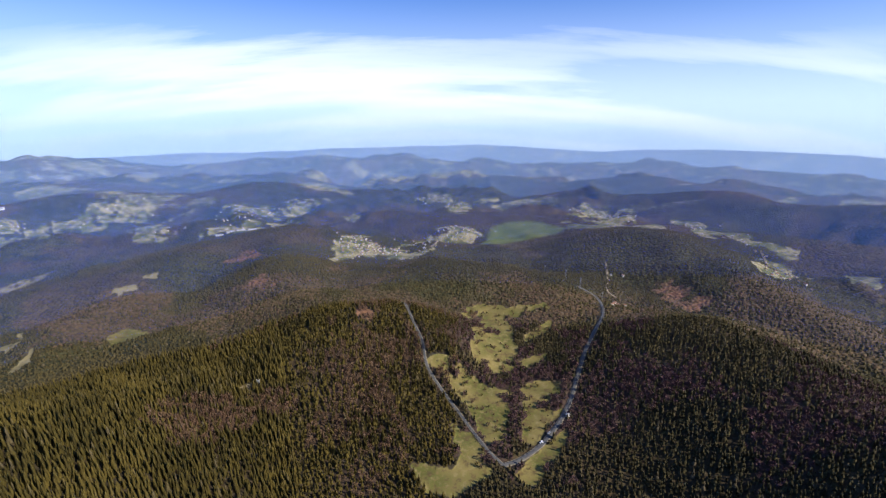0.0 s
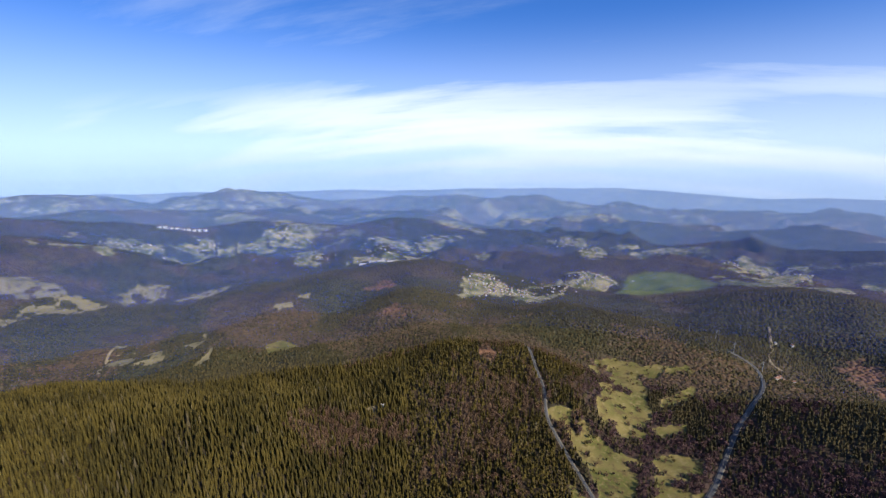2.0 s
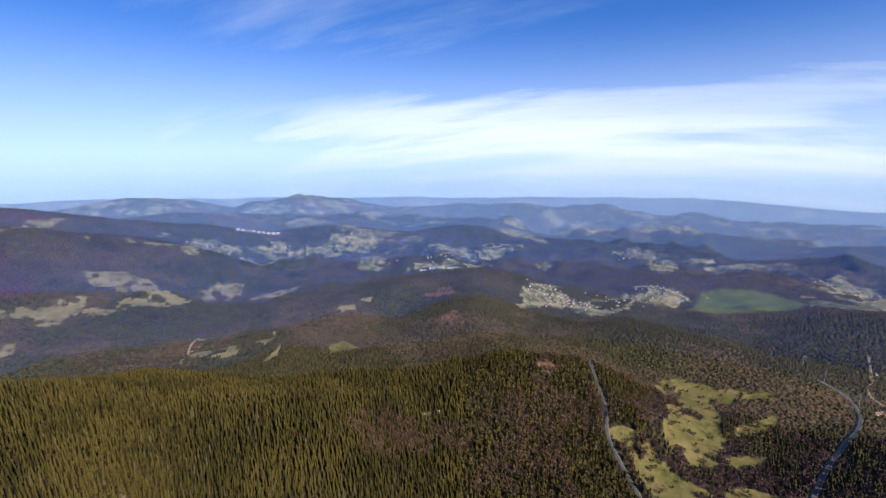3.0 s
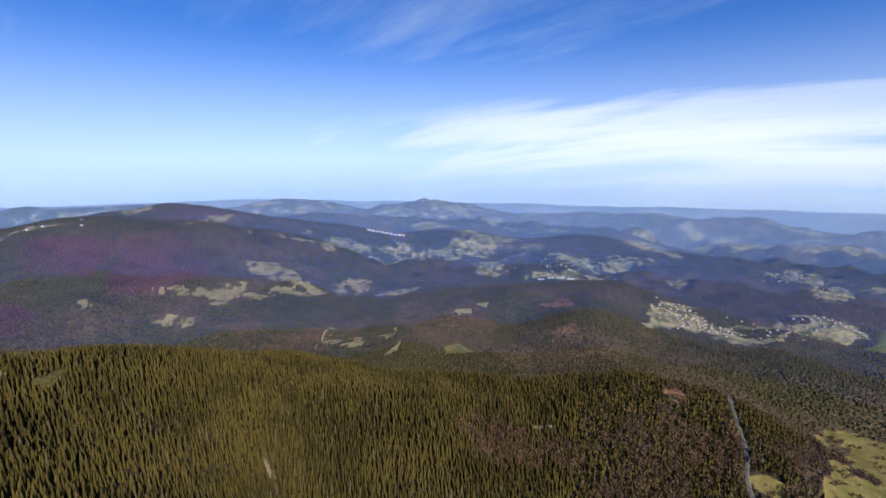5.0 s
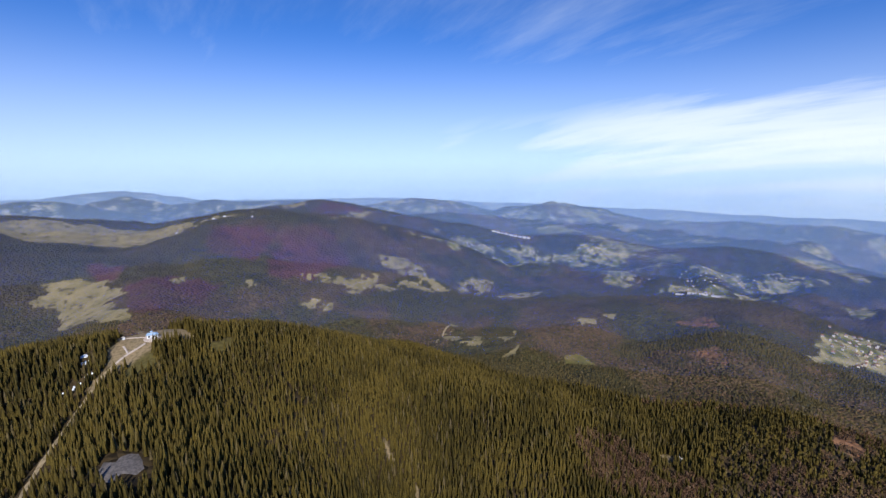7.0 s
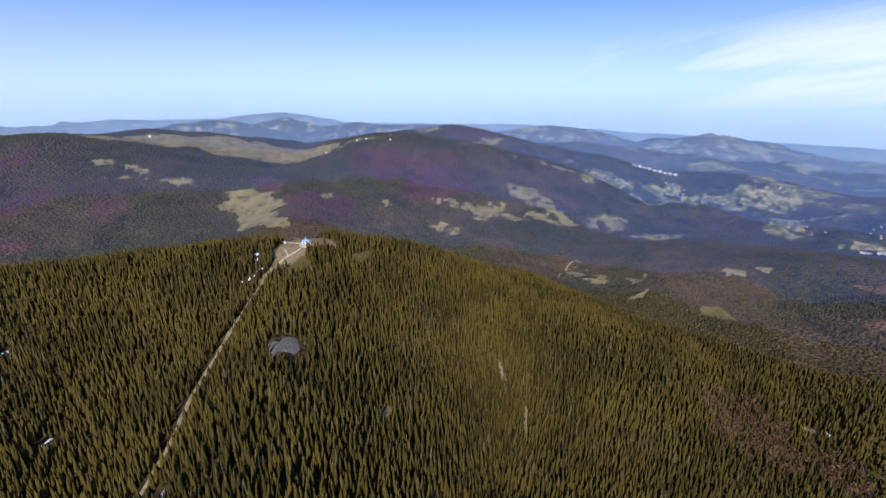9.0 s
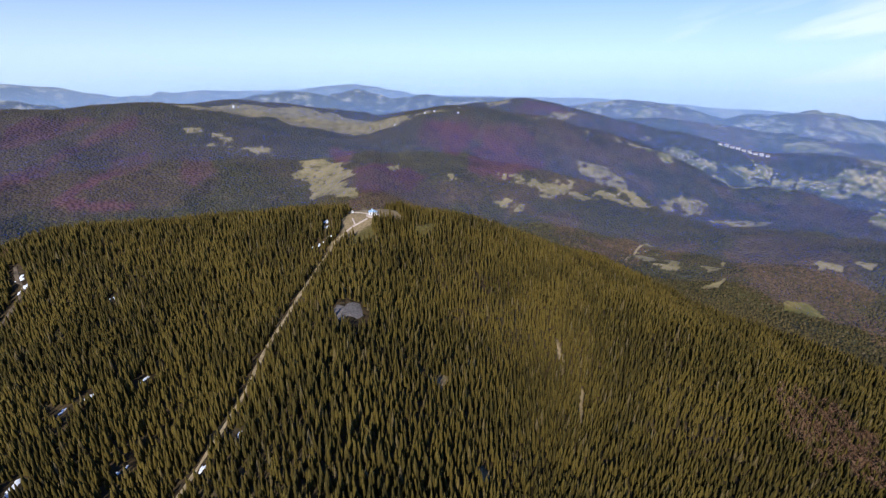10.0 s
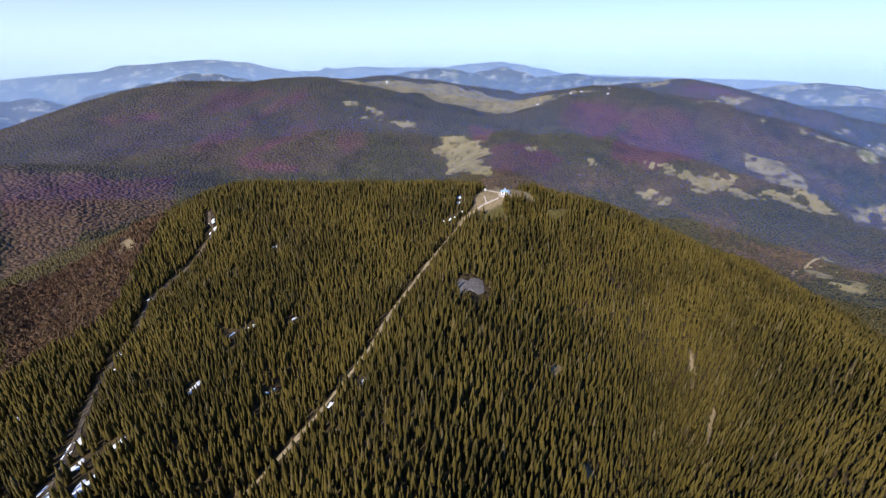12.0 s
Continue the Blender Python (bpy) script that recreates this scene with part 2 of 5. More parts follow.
def crest_point(bearing, dip, d):
    """A point of a crest: bearing to the left of the y axis, dip below the eye in degrees, plan distance."""
    b = math.radians(bearing)
    return (-d * math.sin(b), d * math.cos(b), 520.0 - d * math.tan(math.radians(dip)))


# each ridge: slope of its flanks, width of its rounded top, crest points (bearing, dip, plan distance)
CRESTS = []


def ridge(slope, top, points):
    CRESTS.append((slope, top, np.array([crest_point(*p) for p in points])))


ridge(0.52, 35, [(132, 18.0, 640), (124, 16.3, 600), (117, 16.7, 560), (110, 17.2, 540), (101, 17.7, 500), (90, 18.2, 480), (82, 19.4, 462), (75, 21.8, 450),
    (61, 26.9, 440), (52, 28.9, 440), (46, 29.8, 460), (35, 31.0, 480), (27, 32.2, 490), (20, 28.4, 545), (14, 25.7, 590), (7, 25.4, 600), (2, 27.6, 560)])
ridge(0.50, 25, [(90, 18.2, 480), (90.5, 20.4, 440), (95, 25.6, 355), (103, 43.6, 187), (105, 46.3, 172), (115, 57, 117), (140, 64, 90), (180, 50, 155), (200, 30, 380)])
ridge(0.50, 30, [(124, 16.3, 600), (131, 18.5, 590), (137, 25.4, 475), (143, 27.8, 450), (150, 29.0, 435), (162, 32, 400), (180, 36, 340)])
ridge(0.30, 60, [(112, 20.5, 500), (122, 27.0, 400), (130, 33.0, 320), (140, 41, 240), (160, 50, 180)])
ridge(0.45, 40, [(-24, 24.3, 690), (-34, 23.6, 600), (-49, 27.2, 500), (-75, 25.5, 450), (-110, 24, 480), (-150, 22, 560), (-165, 24, 500)])
# the red hill on the right and the wooded hill ahead
ridge(0.34, 60, [(-15, 18.4, 1100), (-18.7, 17.6, 1120), (-21.2, 15.9, 1150), (-24.1, 14.4, 1150), (-27.2, 14.3, 1150), (-30.2, 15.1, 1130), (-32.7, 16.4, 1080), (-35.6, 17.8, 1000), (-39.9, 19.8, 900), (-43.6, 20.5, 850), (-52, 22, 760)])
ridge(0.35, 50, [(8, 22.0, 770), (0, 20.7, 800), (-8, 20.8, 800), (-14, 21.4, 770)])
ridge(0.36, 45, [(14, 25.9, 590), (18, 22.6, 740), (20, 18.9, 900), (20.5, 15.6, 1080), (20.5, 14.9, 1160)])
ridge(0.34, 50, [(36, 17.2, 1100), (31, 16.0, 1130), (26.5, 15.6, 1150), (22, 14.9, 1160), (17.8, 15.0, 1160), (15, 15.9, 1150), (12.5, 17.3, 1130), (9.5, 19.8, 1050)])
ridge(0.22, 90, [(2, 14.6, 1450), (-3, 13.7, 1480), (-10, 13.4, 1480), (-18, 13.8, 1420), (-22, 15.0, 1250)])
# the ridges behind the villages
ridge(0.24, 60, [(58, 10.0, 2150), (50, 9.8, 2250), (44, 9.35, 2350), (40.6, 8.75, 2350), (37.7, 8.75, 2350), (35.5, 9.25, 2350), (28.5, 10.2, 2300), (24, 11.6, 2100)])
ridge(0.28, 70, [(29, 10.6, 2450), (25.9, 9.7, 2450), (22.7, 8.5, 2450), (20.8, 8.55, 2450), (17, 9.6, 2450), (13.5, 10.7, 2400)])
ridge(0.30, 70, [(66, 6.9, 2700), (62.3, 6.6, 2700), (55.5, 6.2, 2700), (49.9, 6.6, 2700), (45.6, 7.0, 2700), (39, 7.5, 2700), (33, 8.4, 2700), (29, 9.2, 2650)])
# the big hills round the bare plateau
ridge(0.33, 70, [(150, 14, 1450), (143, 9.9, 1600), (140.6, 8.9, 1650), (138, 7.4, 1680), (135.5, 6.1, 1700), (133, 5.25, 1700), (130.4, 4.65, 1700), (127.9, 4.4, 1700), (123.6, 4.5, 1700), (120.3, 4.9, 1700), (116.7, 4.6, 1700), (112.9, 4.6, 1700), (109.8, 4.9, 1690), (107.2, 5.7, 1660), (103.9, 6.7, 1620), (98.2, 8.0, 1560)])
ridge(0.24, 90, [(112.9, 4.8, 1760), (109, 4.65, 1950), (105, 4.3, 1960), (101, 4.75, 1960), (97, 5.7, 1950), (93, 6.6, 1950), (88.9, 6.9, 1930), (86.3, 6.55, 1900), (83.7, 6.3, 1850), (80, 5.8, 1740)])
ridge(0.36, 70, [(112, 6.2, 1600), (107, 8.0, 1480), (103, 8.3, 1440), (97, 9.2, 1400), (91, 9.9, 1380), (85, 8.6, 1480), (81, 6.9, 1600)])
ridge(0.34, 70, [(83.8, 6.4, 1700), (80.1, 5.8, 1680), (77, 5.8, 1660), (74, 6.35, 1650), (69.4, 7.0, 1640), (64.3, 8.0, 1660), (59, 9.3, 1750)])
ridge(0.33, 70, [(78.8, 5.6, 1900), (75.9, 5.1, 1980), (73.1, 4.85, 2000), (71, 4.45, 2000), (69.2, 4.75, 2000), (67.7, 5.1, 2000), (64.5, 5.85, 2050), (59.5, 6.8, 2150), (54.3, 7.6, 2250), (50, 8.9, 2300)])
ridge(0.42, 40, [(165, 8.5, 1150), (150, 9.3, 1120), (143, 10.2, 1100), (139, 11.2, 1080), (135.1, 12.5, 1060), (132.9, 13.7, 1040), (129, 15.6, 980)])
ridge(0.42, 30, [(158, 24, 580), (150, 22.2, 600), (146.8, 21.0, 640), (142, 20.2, 670), (136.8, 19.3, 680), (132, 18.0, 660)])
ridge(0.40, 50, [(91, 10.4, 1370), (91, 14.2, 1050), (94, 18.0, 820), (96, 21.5, 650)])
# far ranges, from behind the plateau round to the right
ridge(0.30, 60, [(106, 5.0, 3500), (102.4, 4.4, 3500), (99, 3.6, 3500), (97, 3.7, 3500), (94.3, 4.8, 3500), (91.6, 5.7, 3500), (89, 7.0, 3400)])
ridge(0.30, 80, [(85, 4.6, 3700), (80.8, 4.5, 3700), (77.7, 4.5, 3700), (72, 4.5, 3700), (67, 5.5, 3600), (64.6, 5.6, 3600), (62.2, 4.95, 3600), (59.5, 4.4, 3600), (57.5, 4.55, 3600), (55.5, 5.3, 3600), (51.3, 6.0, 3600), (47, 6.5, 3600), (43.9, 5.15, 3600), (42.4, 4.95, 3600), (40.6, 5.25, 3600), (36.5, 6.0, 3600), (34, 6.4, 3600), (31.3, 7.4, 3600), (28.6, 8.4, 3500)])
ridge(0.30, 80, [(29.5, 7.3, 3800), (26.5, 6.6, 3800), (22.3, 6.1, 3800), (18, 6.3, 3800), (15, 5.95, 3800), (12.4, 6.4, 3800), (10, 6.75, 3800), (7.4, 6.3, 3800), (5, 6.15, 3800), (2.4, 6.95, 3750), (0, 8.2, 3600)])
ridge(0.30, 60, [(3, 8.9, 3150), (1.7, 8.2, 3200), (-1.1, 7.5, 3200), (-2.6, 7.15, 3200), (-4.7, 7.4, 3200), (-6.8, 8.2, 3150), (-9, 9.3, 2900)])
ridge(0.30, 80, [(-9, 8.5, 3550), (-13, 7.9, 3600), (-17.6, 7.5, 3600), (-18.9, 6.85, 3600), (-22.6, 6.5, 3600), (-26.1, 6.15, 3600), (-28.9, 6.6, 3600), (-35, 6.55, 3600), (-41.8, 6.5, 3600), (-60, 6.5, 3600)])
ridge(0.30, 60, [(-13, 11.2, 2600), (-15.2, 10.2, 2700), (-19.1, 8.8, 2700), (-22.2, 8.3, 2700), (-25.1, 7.9, 2700), (-27.5, 8.4, 2700), (-29.9, 9.3, 2650)])
ridge(0.30, 60, [(-27, 10.2, 2400), (-28.8, 9.1, 2500), (-30.9, 8.45, 2500), (-32.4, 8.35, 2500), (-35.1, 9.0, 2500), (-38, 9.0, 2500), (-44, 8.2, 2500), (-60, 8, 2600)])
ridge(0.30, 70, [(-28, 12.2, 2000), (-30.2, 11.1, 2100), (-34.7, 9.6, 2100), (-39, 9.75, 2100), (-42.4, 9.5, 2100), (-45, 8.9, 2100), (-60, 10, 1900)])
ridge(0.30, 60, [(-30, 14.6, 1500), (-36, 13.4, 1560), (-42, 13.0, 1560), (-50, 12.6, 1600), (-70, 12, 1600)])
ridge(0.35, 80, [(170, 4.4, 4700), (150, 3.8, 4700), (138, 3.1, 4600), (132.7, 2.9, 4600), (131, 2.5, 4600), (127.3, 2.35, 4600), (123, 2.2, 4600), (120.3, 2.5, 4600), (116.9, 3.3, 4600), (114.5, 3.7, 4600), (111.4, 3.6, 4600), (107.5, 3.3, 4600), (103, 3.5, 4600), (98, 3.6, 4550),
    (94.3, 3.1, 4450), (92.4, 2.95, 4450), (89.7, 3.2, 4450), (86.5, 3.65, 4450), (84, 4.3, 4500), (79, 4.3, 4650), (65, 4.4, 4700), (50, 4.9, 4700), (42, 5.2, 4650), (30, 5.5, 4700)])
ridge(0.35, 80, [(30, 5.5, 4700), (20, 5.5, 4750), (10, 5.2, 4750), (-4.6, 4.8, 4750), (-11.5, 5.15, 4750), (-18.7, 5.35, 4750), (-23, 5.0, 4750), (-30, 4.75, 4750), (-40, 4.5, 4750), (-70, 4.6, 4750), (-110, 4.4, 4750), (-150, 4.4, 4750), (-172, 4.4, 4700)])


# spurs running down the hillsides: height, half width, plan points
SPURS = []


def spur(high, wide, points):
    SPURS.append((high, wide, np.array(points, float)))


spur(24, 70, [(-1409, -631), (-1269, -671), (-1116, -696), (-1009, -743), (-915, -769)])
spur(24, 70, [(-1394, -819), (-1241, -844), (-1076, -873), (-969, -920), (-894, -961)])
spur(20, 60, [(-1217, -469), (-1123, -530), (-1005, -582), (-940, -620)])
spur(20, 60, [(-1315, -972), (-1176, -1020), (-1044, -1053), (-933, -1067)])
spur(20, 60, [(-1194, -335), (-1107, -373), (-1021, -404)])
spur(18, 55, [(-1517, 186), (-1301, 130), (-1076, 82)])
spur(20, 55, [(-1495, 326), (-1318, 285), (-1120, 227), (-1030, 198)])
spur(20, 60, [(-1457, 458), (-1316, 450), (-1133, 397), (-1036, 348)])
spur(18, 60, [(-1505, 650), (-1333, 623), (-1234, 605)])
spur(16, 50, [(-1415, 45), (-1205, 6), (-998, 1)])
spur(14, 60, [(-950, 604), (-927, 469), (-903, 355)])
spur(14, 60, [(-782, 761), (-779, 646), (-765, 538), (-503, 280)])
spur(14, 50, [(-637, 786), (-576, 622), (-501, 485)])
spur(16, 60, [(-540, 892), (-577, 812), (-595, 711), (-561, 580)])
spur(14, 50, [(-378, 766), (-419, 664), (-408, 535)])
spur(14, 60, [(497, 956), (496, 849), (490, 723)])
spur(14, 60, [(578, 877), (559, 742), (566, 646)])


def ridge_height(x, y, slope, top, pts):
    """The height of one ridge and the distance to its crest line."""
    best = np.full(x.shape, 1e12)
    z = np.full(x.shape, -1e6)
    for a, b in zip(pts[:-1], pts[1:]):
        ux, uy = b[0] - a[0], b[1] - a[1]
        w = np.clip(((x - a[0]) * ux + (y - a[1]) * uy) / (ux * ux + uy * uy), 0, 1)
        d2 = (x - a[0] - w * ux) ** 2 + (y - a[1] - w * uy) ** 2
        best = np.minimum(best, d2)
        z = np.maximum(z, a[2] + w * (b[2] - a[2]) - slope * (np.sqrt(d2 + top * top) - top))
    return z, np.sqrt(best)


def ground(x, y):
    """The height of the ground at plan places x, y (arrays)."""
    x, y = np.asarray(x, float), np.asarray(y, float)
    r = np.hypot(x, y)
    floor = 188.0 - 0.058 * np.maximum(r - 600, 0)
    soft = 6 + 0.012 * r
    heights = [floor]
    away = np.full(x.shape, 1e9)
    for slope, top, pts in CRESTS:
        h, d = ridge_height(x, y, slope, top, pts)
        heights.append(h)
        away = np.minimum(away, d)
    peak = np.maximum.reduce(heights)
    total = sum(np.exp(np.maximum((h - peak) / soft, -40)) for h in heights)
    z = peak + soft * np.log(total) * 0.6
    rough = step(20, 260, away) * (1 - 0.55 * step(-650, -950, x) * step(900, 500, y) * step(2300, 1900, r))
    gully = 1 - 2 * np.abs(fnoise(x, y, 520, 5, 3))
    z = z + rough * (0.016 * r + 5) * (fnoise(x, y, 420, 3, 4) + 0.5 * gully - 0.25) + (0.25 + 0.75 * rough) * 2.2 * fnoise(x, y, 45, 8, 3)
    spurs = np.abs(fnoise(x, y, 430, 12, 4)) + 0.5 * np.abs(fnoise(x, y, 170, 13, 3))
    z = z - rough * step(640, 900, r) * step(2600, 2000, r) * (14 + 0.016 * r) * (1.0 - 2.0 * spurs)
    for high, wide, pts in SPURS:
        d2 = np.full(x.shape, 1e12)
        for a, b in zip(pts[:-1], pts[1:]):
            ux, uy = b[0] - a[0], b[1] - a[1]
            w = np.clip(((x - a[0]) * ux + (y - a[1]) * uy) / (ux * ux + uy * uy), 0, 1)
            d2 = np.minimum(d2, (x - a[0] - w * ux) ** 2 + (y - a[1] - w * uy) ** 2)
        z = z + high * np.exp(-np.sqrt(d2 + 144) / wide)
    hills = step(1900, 2600, r) * step(4400, 3700, r) * step(50, 330, away)
    z = z + hills * (78 * (1 - 2.4 * np.abs(fnoise(x, y, 460, 21, 5))) - 36)
    z = z + step(4000, 4500, r) * 12 * fnoise(x, y, 300, 31, 4)
    return z
# ---------------------------------------------------------------- land cover: patches by their corners in the plan
LANDS = {}


def land(kind, *corners):
    LANDS.setdefault(kind, []).append(np.array(corners, float))


land("pasture", (-1252, -194), (-1264, -158), (-1226, -91), (-1182, -45), (-1087, -51), (-1101, -77), (-972, -44), (-919, -39), (-1019, -141), (-1065, -140), (-1138, -161), (-1177, -192))
land("pasture", (-1567, -549), (-1815, -490), (-1863, -371), (-1881, -240), (-1862, -98), (-1784, 29), (-1621, 181), (-1565, 291), (-1541, 209), (-1558, 97), (-1573, 3), (-1617, -91), (-1560, -157), (-1702, -313), (-1655, -373), (-1584, -466))
land("pasture", (-1368, -522), (-1402, -492), (-1388, -420), (-1337, -354), (-1315, -378), (-1355, -440))
land("pasture", (-1283, -475), (-1311, -417), (-1296, -334), (-1311, -268), (-1271, -257), (-1257, -289), (-1285, -346), (-1266, -420))
land("pasture", (-1928, 500), (-1915, 595), (-1854, 585), (-1832, 501), (-1854, 485))
land("pasture", (-1548, 569), (-1733, 723), (-1739, 828), (-1703, 775), (-1619, 693), (-1506, 562))
land("pasture", (-1145, 334), (-1147, 380), (-1104, 402), (-1091, 384), (-1129, 335))
land("pasture", (-1119, 412), (-1121, 451), (-1121, 534), (-1064, 498), (-1027, 457), (-1030, 424), (-1065, 399))
land("pasture", (-1256, 603), (-1285, 683), (-1236, 712), (-1130, 724), (-1083, 674), (-1127, 612), (-1185, 584))
land("pasture", (-1059, 510), (-1066, 585), (-1080, 691), (-1044, 704), (-1006, 715), (-1000, 637), (-1021, 551), (-985, 486))
land("pasture", (-1124, 800), (-1115, 930), (-1119, 984), (-1077, 934), (-1001, 812), (-1049, 766))
land("pasture", (-992, 826), (-983, 957), (-914, 989), (-896, 969), (-964, 891))
land("pasture", (-1011, 288), (-1013, 335), (-985, 356), (-960, 341), (-989, 297))
land("pasture", (-1119, 194), (-1111, 225), (-1095, 213), (-1101, 194))
land("pasture", (-1159, 39), (-1183, 77), (-1135, 68), (-1125, 48))
land("pasture", (-759, 526), (-749, 557), (-623, 514), (-619, 498), (-667, 468), (-683, 459))
land("pasture", (-813, 562), (-780, 577), (-779, 549))
land("pasture", (-611, 540), (-684, 655), (-587, 580), (-585, 537))
land("pasture", (-540, 487), (-553, 539), (-529, 508))
land("pasture", (-542, 388), (-494, 441), (-475, 429), (-515, 379))
land("pasture", (-620, 776), (-599, 812), (-577, 797), (-594, 753))
land("pasture", (-606, 850), (-578, 862), (-566, 840), (-586, 827))
land("pasture", (-1476, 728), (-1455, 742), (-1407, 708))
land("pasture", (-1499, 849), (-1476, 887), (-1387, 805))
land("pasture", (-1667, 1061), (-1663, 1112), (-1626, 1070), (-1506, 955))
land("pasture", (-1439, 859), (-1412, 913), (-1375, 869))
land("pasture", (-374, 1657), (-355, 1759), (-303, 1625), (-325, 1551))
land("farm", (-1376, 962), (-1601, 1212), (-1585, 1328), (-1531, 1439), (-1447, 1503), (-1186, 1231), (-1323, 1107), (-1339, 960))
land("farm", (-1586, 1530), (-1555, 1579), (-1460, 1501), (-1495, 1460))
land("farm", (-1357, 1670), (-1334, 1774), (-1290, 1832), (-1189, 1831), (-1198, 1797), (-1246, 1749), (-1276, 1612), (-1169, 1264), (-1447, 1503))
land("farm", (-1094, 1537), (-997, 1560), (-799, 1305), (-797, 1232), (-902, 1285))
land("farm", (-1043, 1676), (-1008, 1783), (-956, 1646))
land("farm", (-821, 1652), (-847, 1864), (-741, 1849), (-623, 1900), (-610, 2155), (-510, 1999), (-575, 1832), (-635, 1703), (-701, 1648), (-754, 1568))
land("farm", (-652, 1246), (-687, 1523), (-562, 1564), (-415, 1197), (-565, 1216))
land("farm", (-114, 2102), (-69, 2100), (5, 2260), (14, 2101), (-47, 1981), (-101, 2026))
land("farm", (-281, 1068), (-250, 1133), (-206, 1201), (-148, 1123), (-87, 1099), (-63, 1028), (-91, 985), (-130, 1008), (-186, 999), (-218, 942), (-233, 950), (-227, 1018))
land("farm", (-148, 1123), (-104, 1263), (-56, 1301), (-63, 1270), (-118, 1129))
land("farm", (-58, 1074), (-14, 1221), (-19, 1154), (-44, 999))
land("farm", (517, 1752), (628, 1927), (726, 1791), (665, 1406), (560, 1287), (443, 1151), (398, 1250), (386, 1295), (445, 1323))
land("farm", (876, 1633), (969, 1576), (862, 1207), (925, 1142), (892, 1114), (849, 1163), (764, 1259))
land("farm", (838, 1146), (839, 1100), (853, 1038), (862, 979), (736, 903), (659, 870))
land("farm", (944, 984), (990, 952), (952, 907), (875, 895))
land("farm", (-104, 2096), (17, 2241), (51, 1897), (-61, 1986))
land("farm", (26, 1894), (105, 1787), (70, 1509), (13, 1688))
land("farm", (-104, 1242), (0, 1344), (98, 1353), (114, 1332), (60, 1271), (0, 1193))
land("farm", (-404, 1714), (-306, 1657), (-317, 1549))
land("farm", (175, 2083), (426, 2151), (323, 1679), (187, 1931))
land("field", (105, 1184), (151, 1358), (199, 1390), (277, 1382), (358, 1280), (332, 1240), (248, 1217), (163, 1176))
land("purple", (-1494, 167), (-1464, 297), (-1365, 316), (-1229, 234), (-1296, 152))
land("purple", (-1435, 293), (-1428, 421), (-1420, 544), (-1315, 547), (-1170, 460), (-1130, 344), (-1158, 267), (-1336, 327))
land("purple", (-1333, -118), (-1292, -34), (-1191, -60), (-1258, -103))
land("purple", (-1599, 405), (-1838, 657), (-1797, 761), (-1731, 814), (-1649, 620), (-1721, 531))
land("purple", (-1128, -40), (-1186, 43), (-1131, 140), (-1011, 79), (-941, 8), (-951, -23))
land("purple", (-1251, -848), (-1333, -824), (-1379, -756), (-1392, -706), (-1274, -760), (-1171, -771), (-1116, -820))
land("purple", (-1390, -624), (-1356, -598), (-1261, -651), (-1108, -677), (-1007, -713), (-953, -753), (-1036, -760), (-1140, -708), (-1305, -687))
land("purple", (-1095, -999), (-1138, -945), (-1104, -907), (-1047, -1019), (-1060, -1099))
land("purple", (-1216, -616), (-1242, -543), (-1167, -500), (-1060, -563), (-985, -600), (-997, -494), (-973, -484), (-949, -542), (-957, -636), (-1011, -627), (-1121, -591))
land("purple", (-1208, -466), (-1217, -405), (-1143, -361), (-1064, -390), (-1107, -448))
land("purple", (-639, -746), (-827, -678), (-753, -635), (-635, -705), (-604, -734))
land("purple", (-567, -788), (-648, -772), (-724, -735), (-710, -725), (-622, -750), (-549, -771))
land("purple", (-1132, -34), (-1163, 23), (-1124, 114), (-1018, 88), (-960, 31), (-965, -35))
land("violet", (-1566, 126), (-1503, 305), (-1476, 541), (-1362, 749), (-1232, 600), (-1142, 433), (-1176, 290), (-1321, 190), (-1431, 121))
land("violet", (-1117, -1061), (-1303, -877), (-1395, -634), (-1247, -397), (-1071, -348), (-977, -472), (-938, -646), (-906, -830), (-951, -1008))
land("violet", (-638, -858), (-690, -787), (-721, -677), (-585, -715), (-515, -737))
land("brown", (-719, -597), (-437, -403), (-364, -386), (-302, -358), (-248, -388), (-221, -389), (-347, -539), (-417, -499), (-444, -445))
land("red", (-118, 599), (-95, 583), (-100, 562), (-121, 568))
land("red", (411, 807), (442, 827), (467, 731), (432, 703), (408, 733))
land("red", (-343, 803), (-305, 747), (-364, 758))
land("red", (-434, 958), (-376, 907), (-469, 918))
land("meadow", (32, 683), (72, 689), (94, 677), (95, 651), (109, 611), (99, 583), (94, 545), (75, 521), (81, 505), (60, 501), (45, 511), (43, 542), (52, 562), (46, 612))
land("meadow", (-16, 498), (-3, 508), (29, 497), (45, 464), (65, 465), (81, 460), (69, 419), (53, 409), (35, 418), (21, 452), (4, 480))
land("meadow", (39, 413), (69, 416), (66, 382), (48, 374), (39, 391))
land("meadow", (99, 681), (172, 678), (175, 669), (129, 667), (122, 651), (97, 665))
land("meadow", (121, 593), (169, 641), (166, 624), (141, 590), (118, 575))
land("meadow", (96, 466), (115, 479), (142, 474), (137, 454), (102, 447))
land("meadow", (95, 441), (131, 443), (130, 424), (115, 403), (92, 375), (84, 379), (93, 413))
land("meadow", (102, 525), (142, 539), (135, 524), (107, 512))
land("meadow", (10, 399), (30, 388), (42, 360), (36, 347), (44, 339), (8, 334), (20, 361))
land("meadow", (-26, 345), (-7, 342), (44, 337), (34, 330), (8, 311), (-12, 316))
land("meadow", (88, 355), (117, 383), (131, 394), (122, 371), (89, 330), (76, 326), (72, 335))
land("meadow", (-493, 596), (-496, 638), (-463, 630), (-441, 591), (-469, 571))
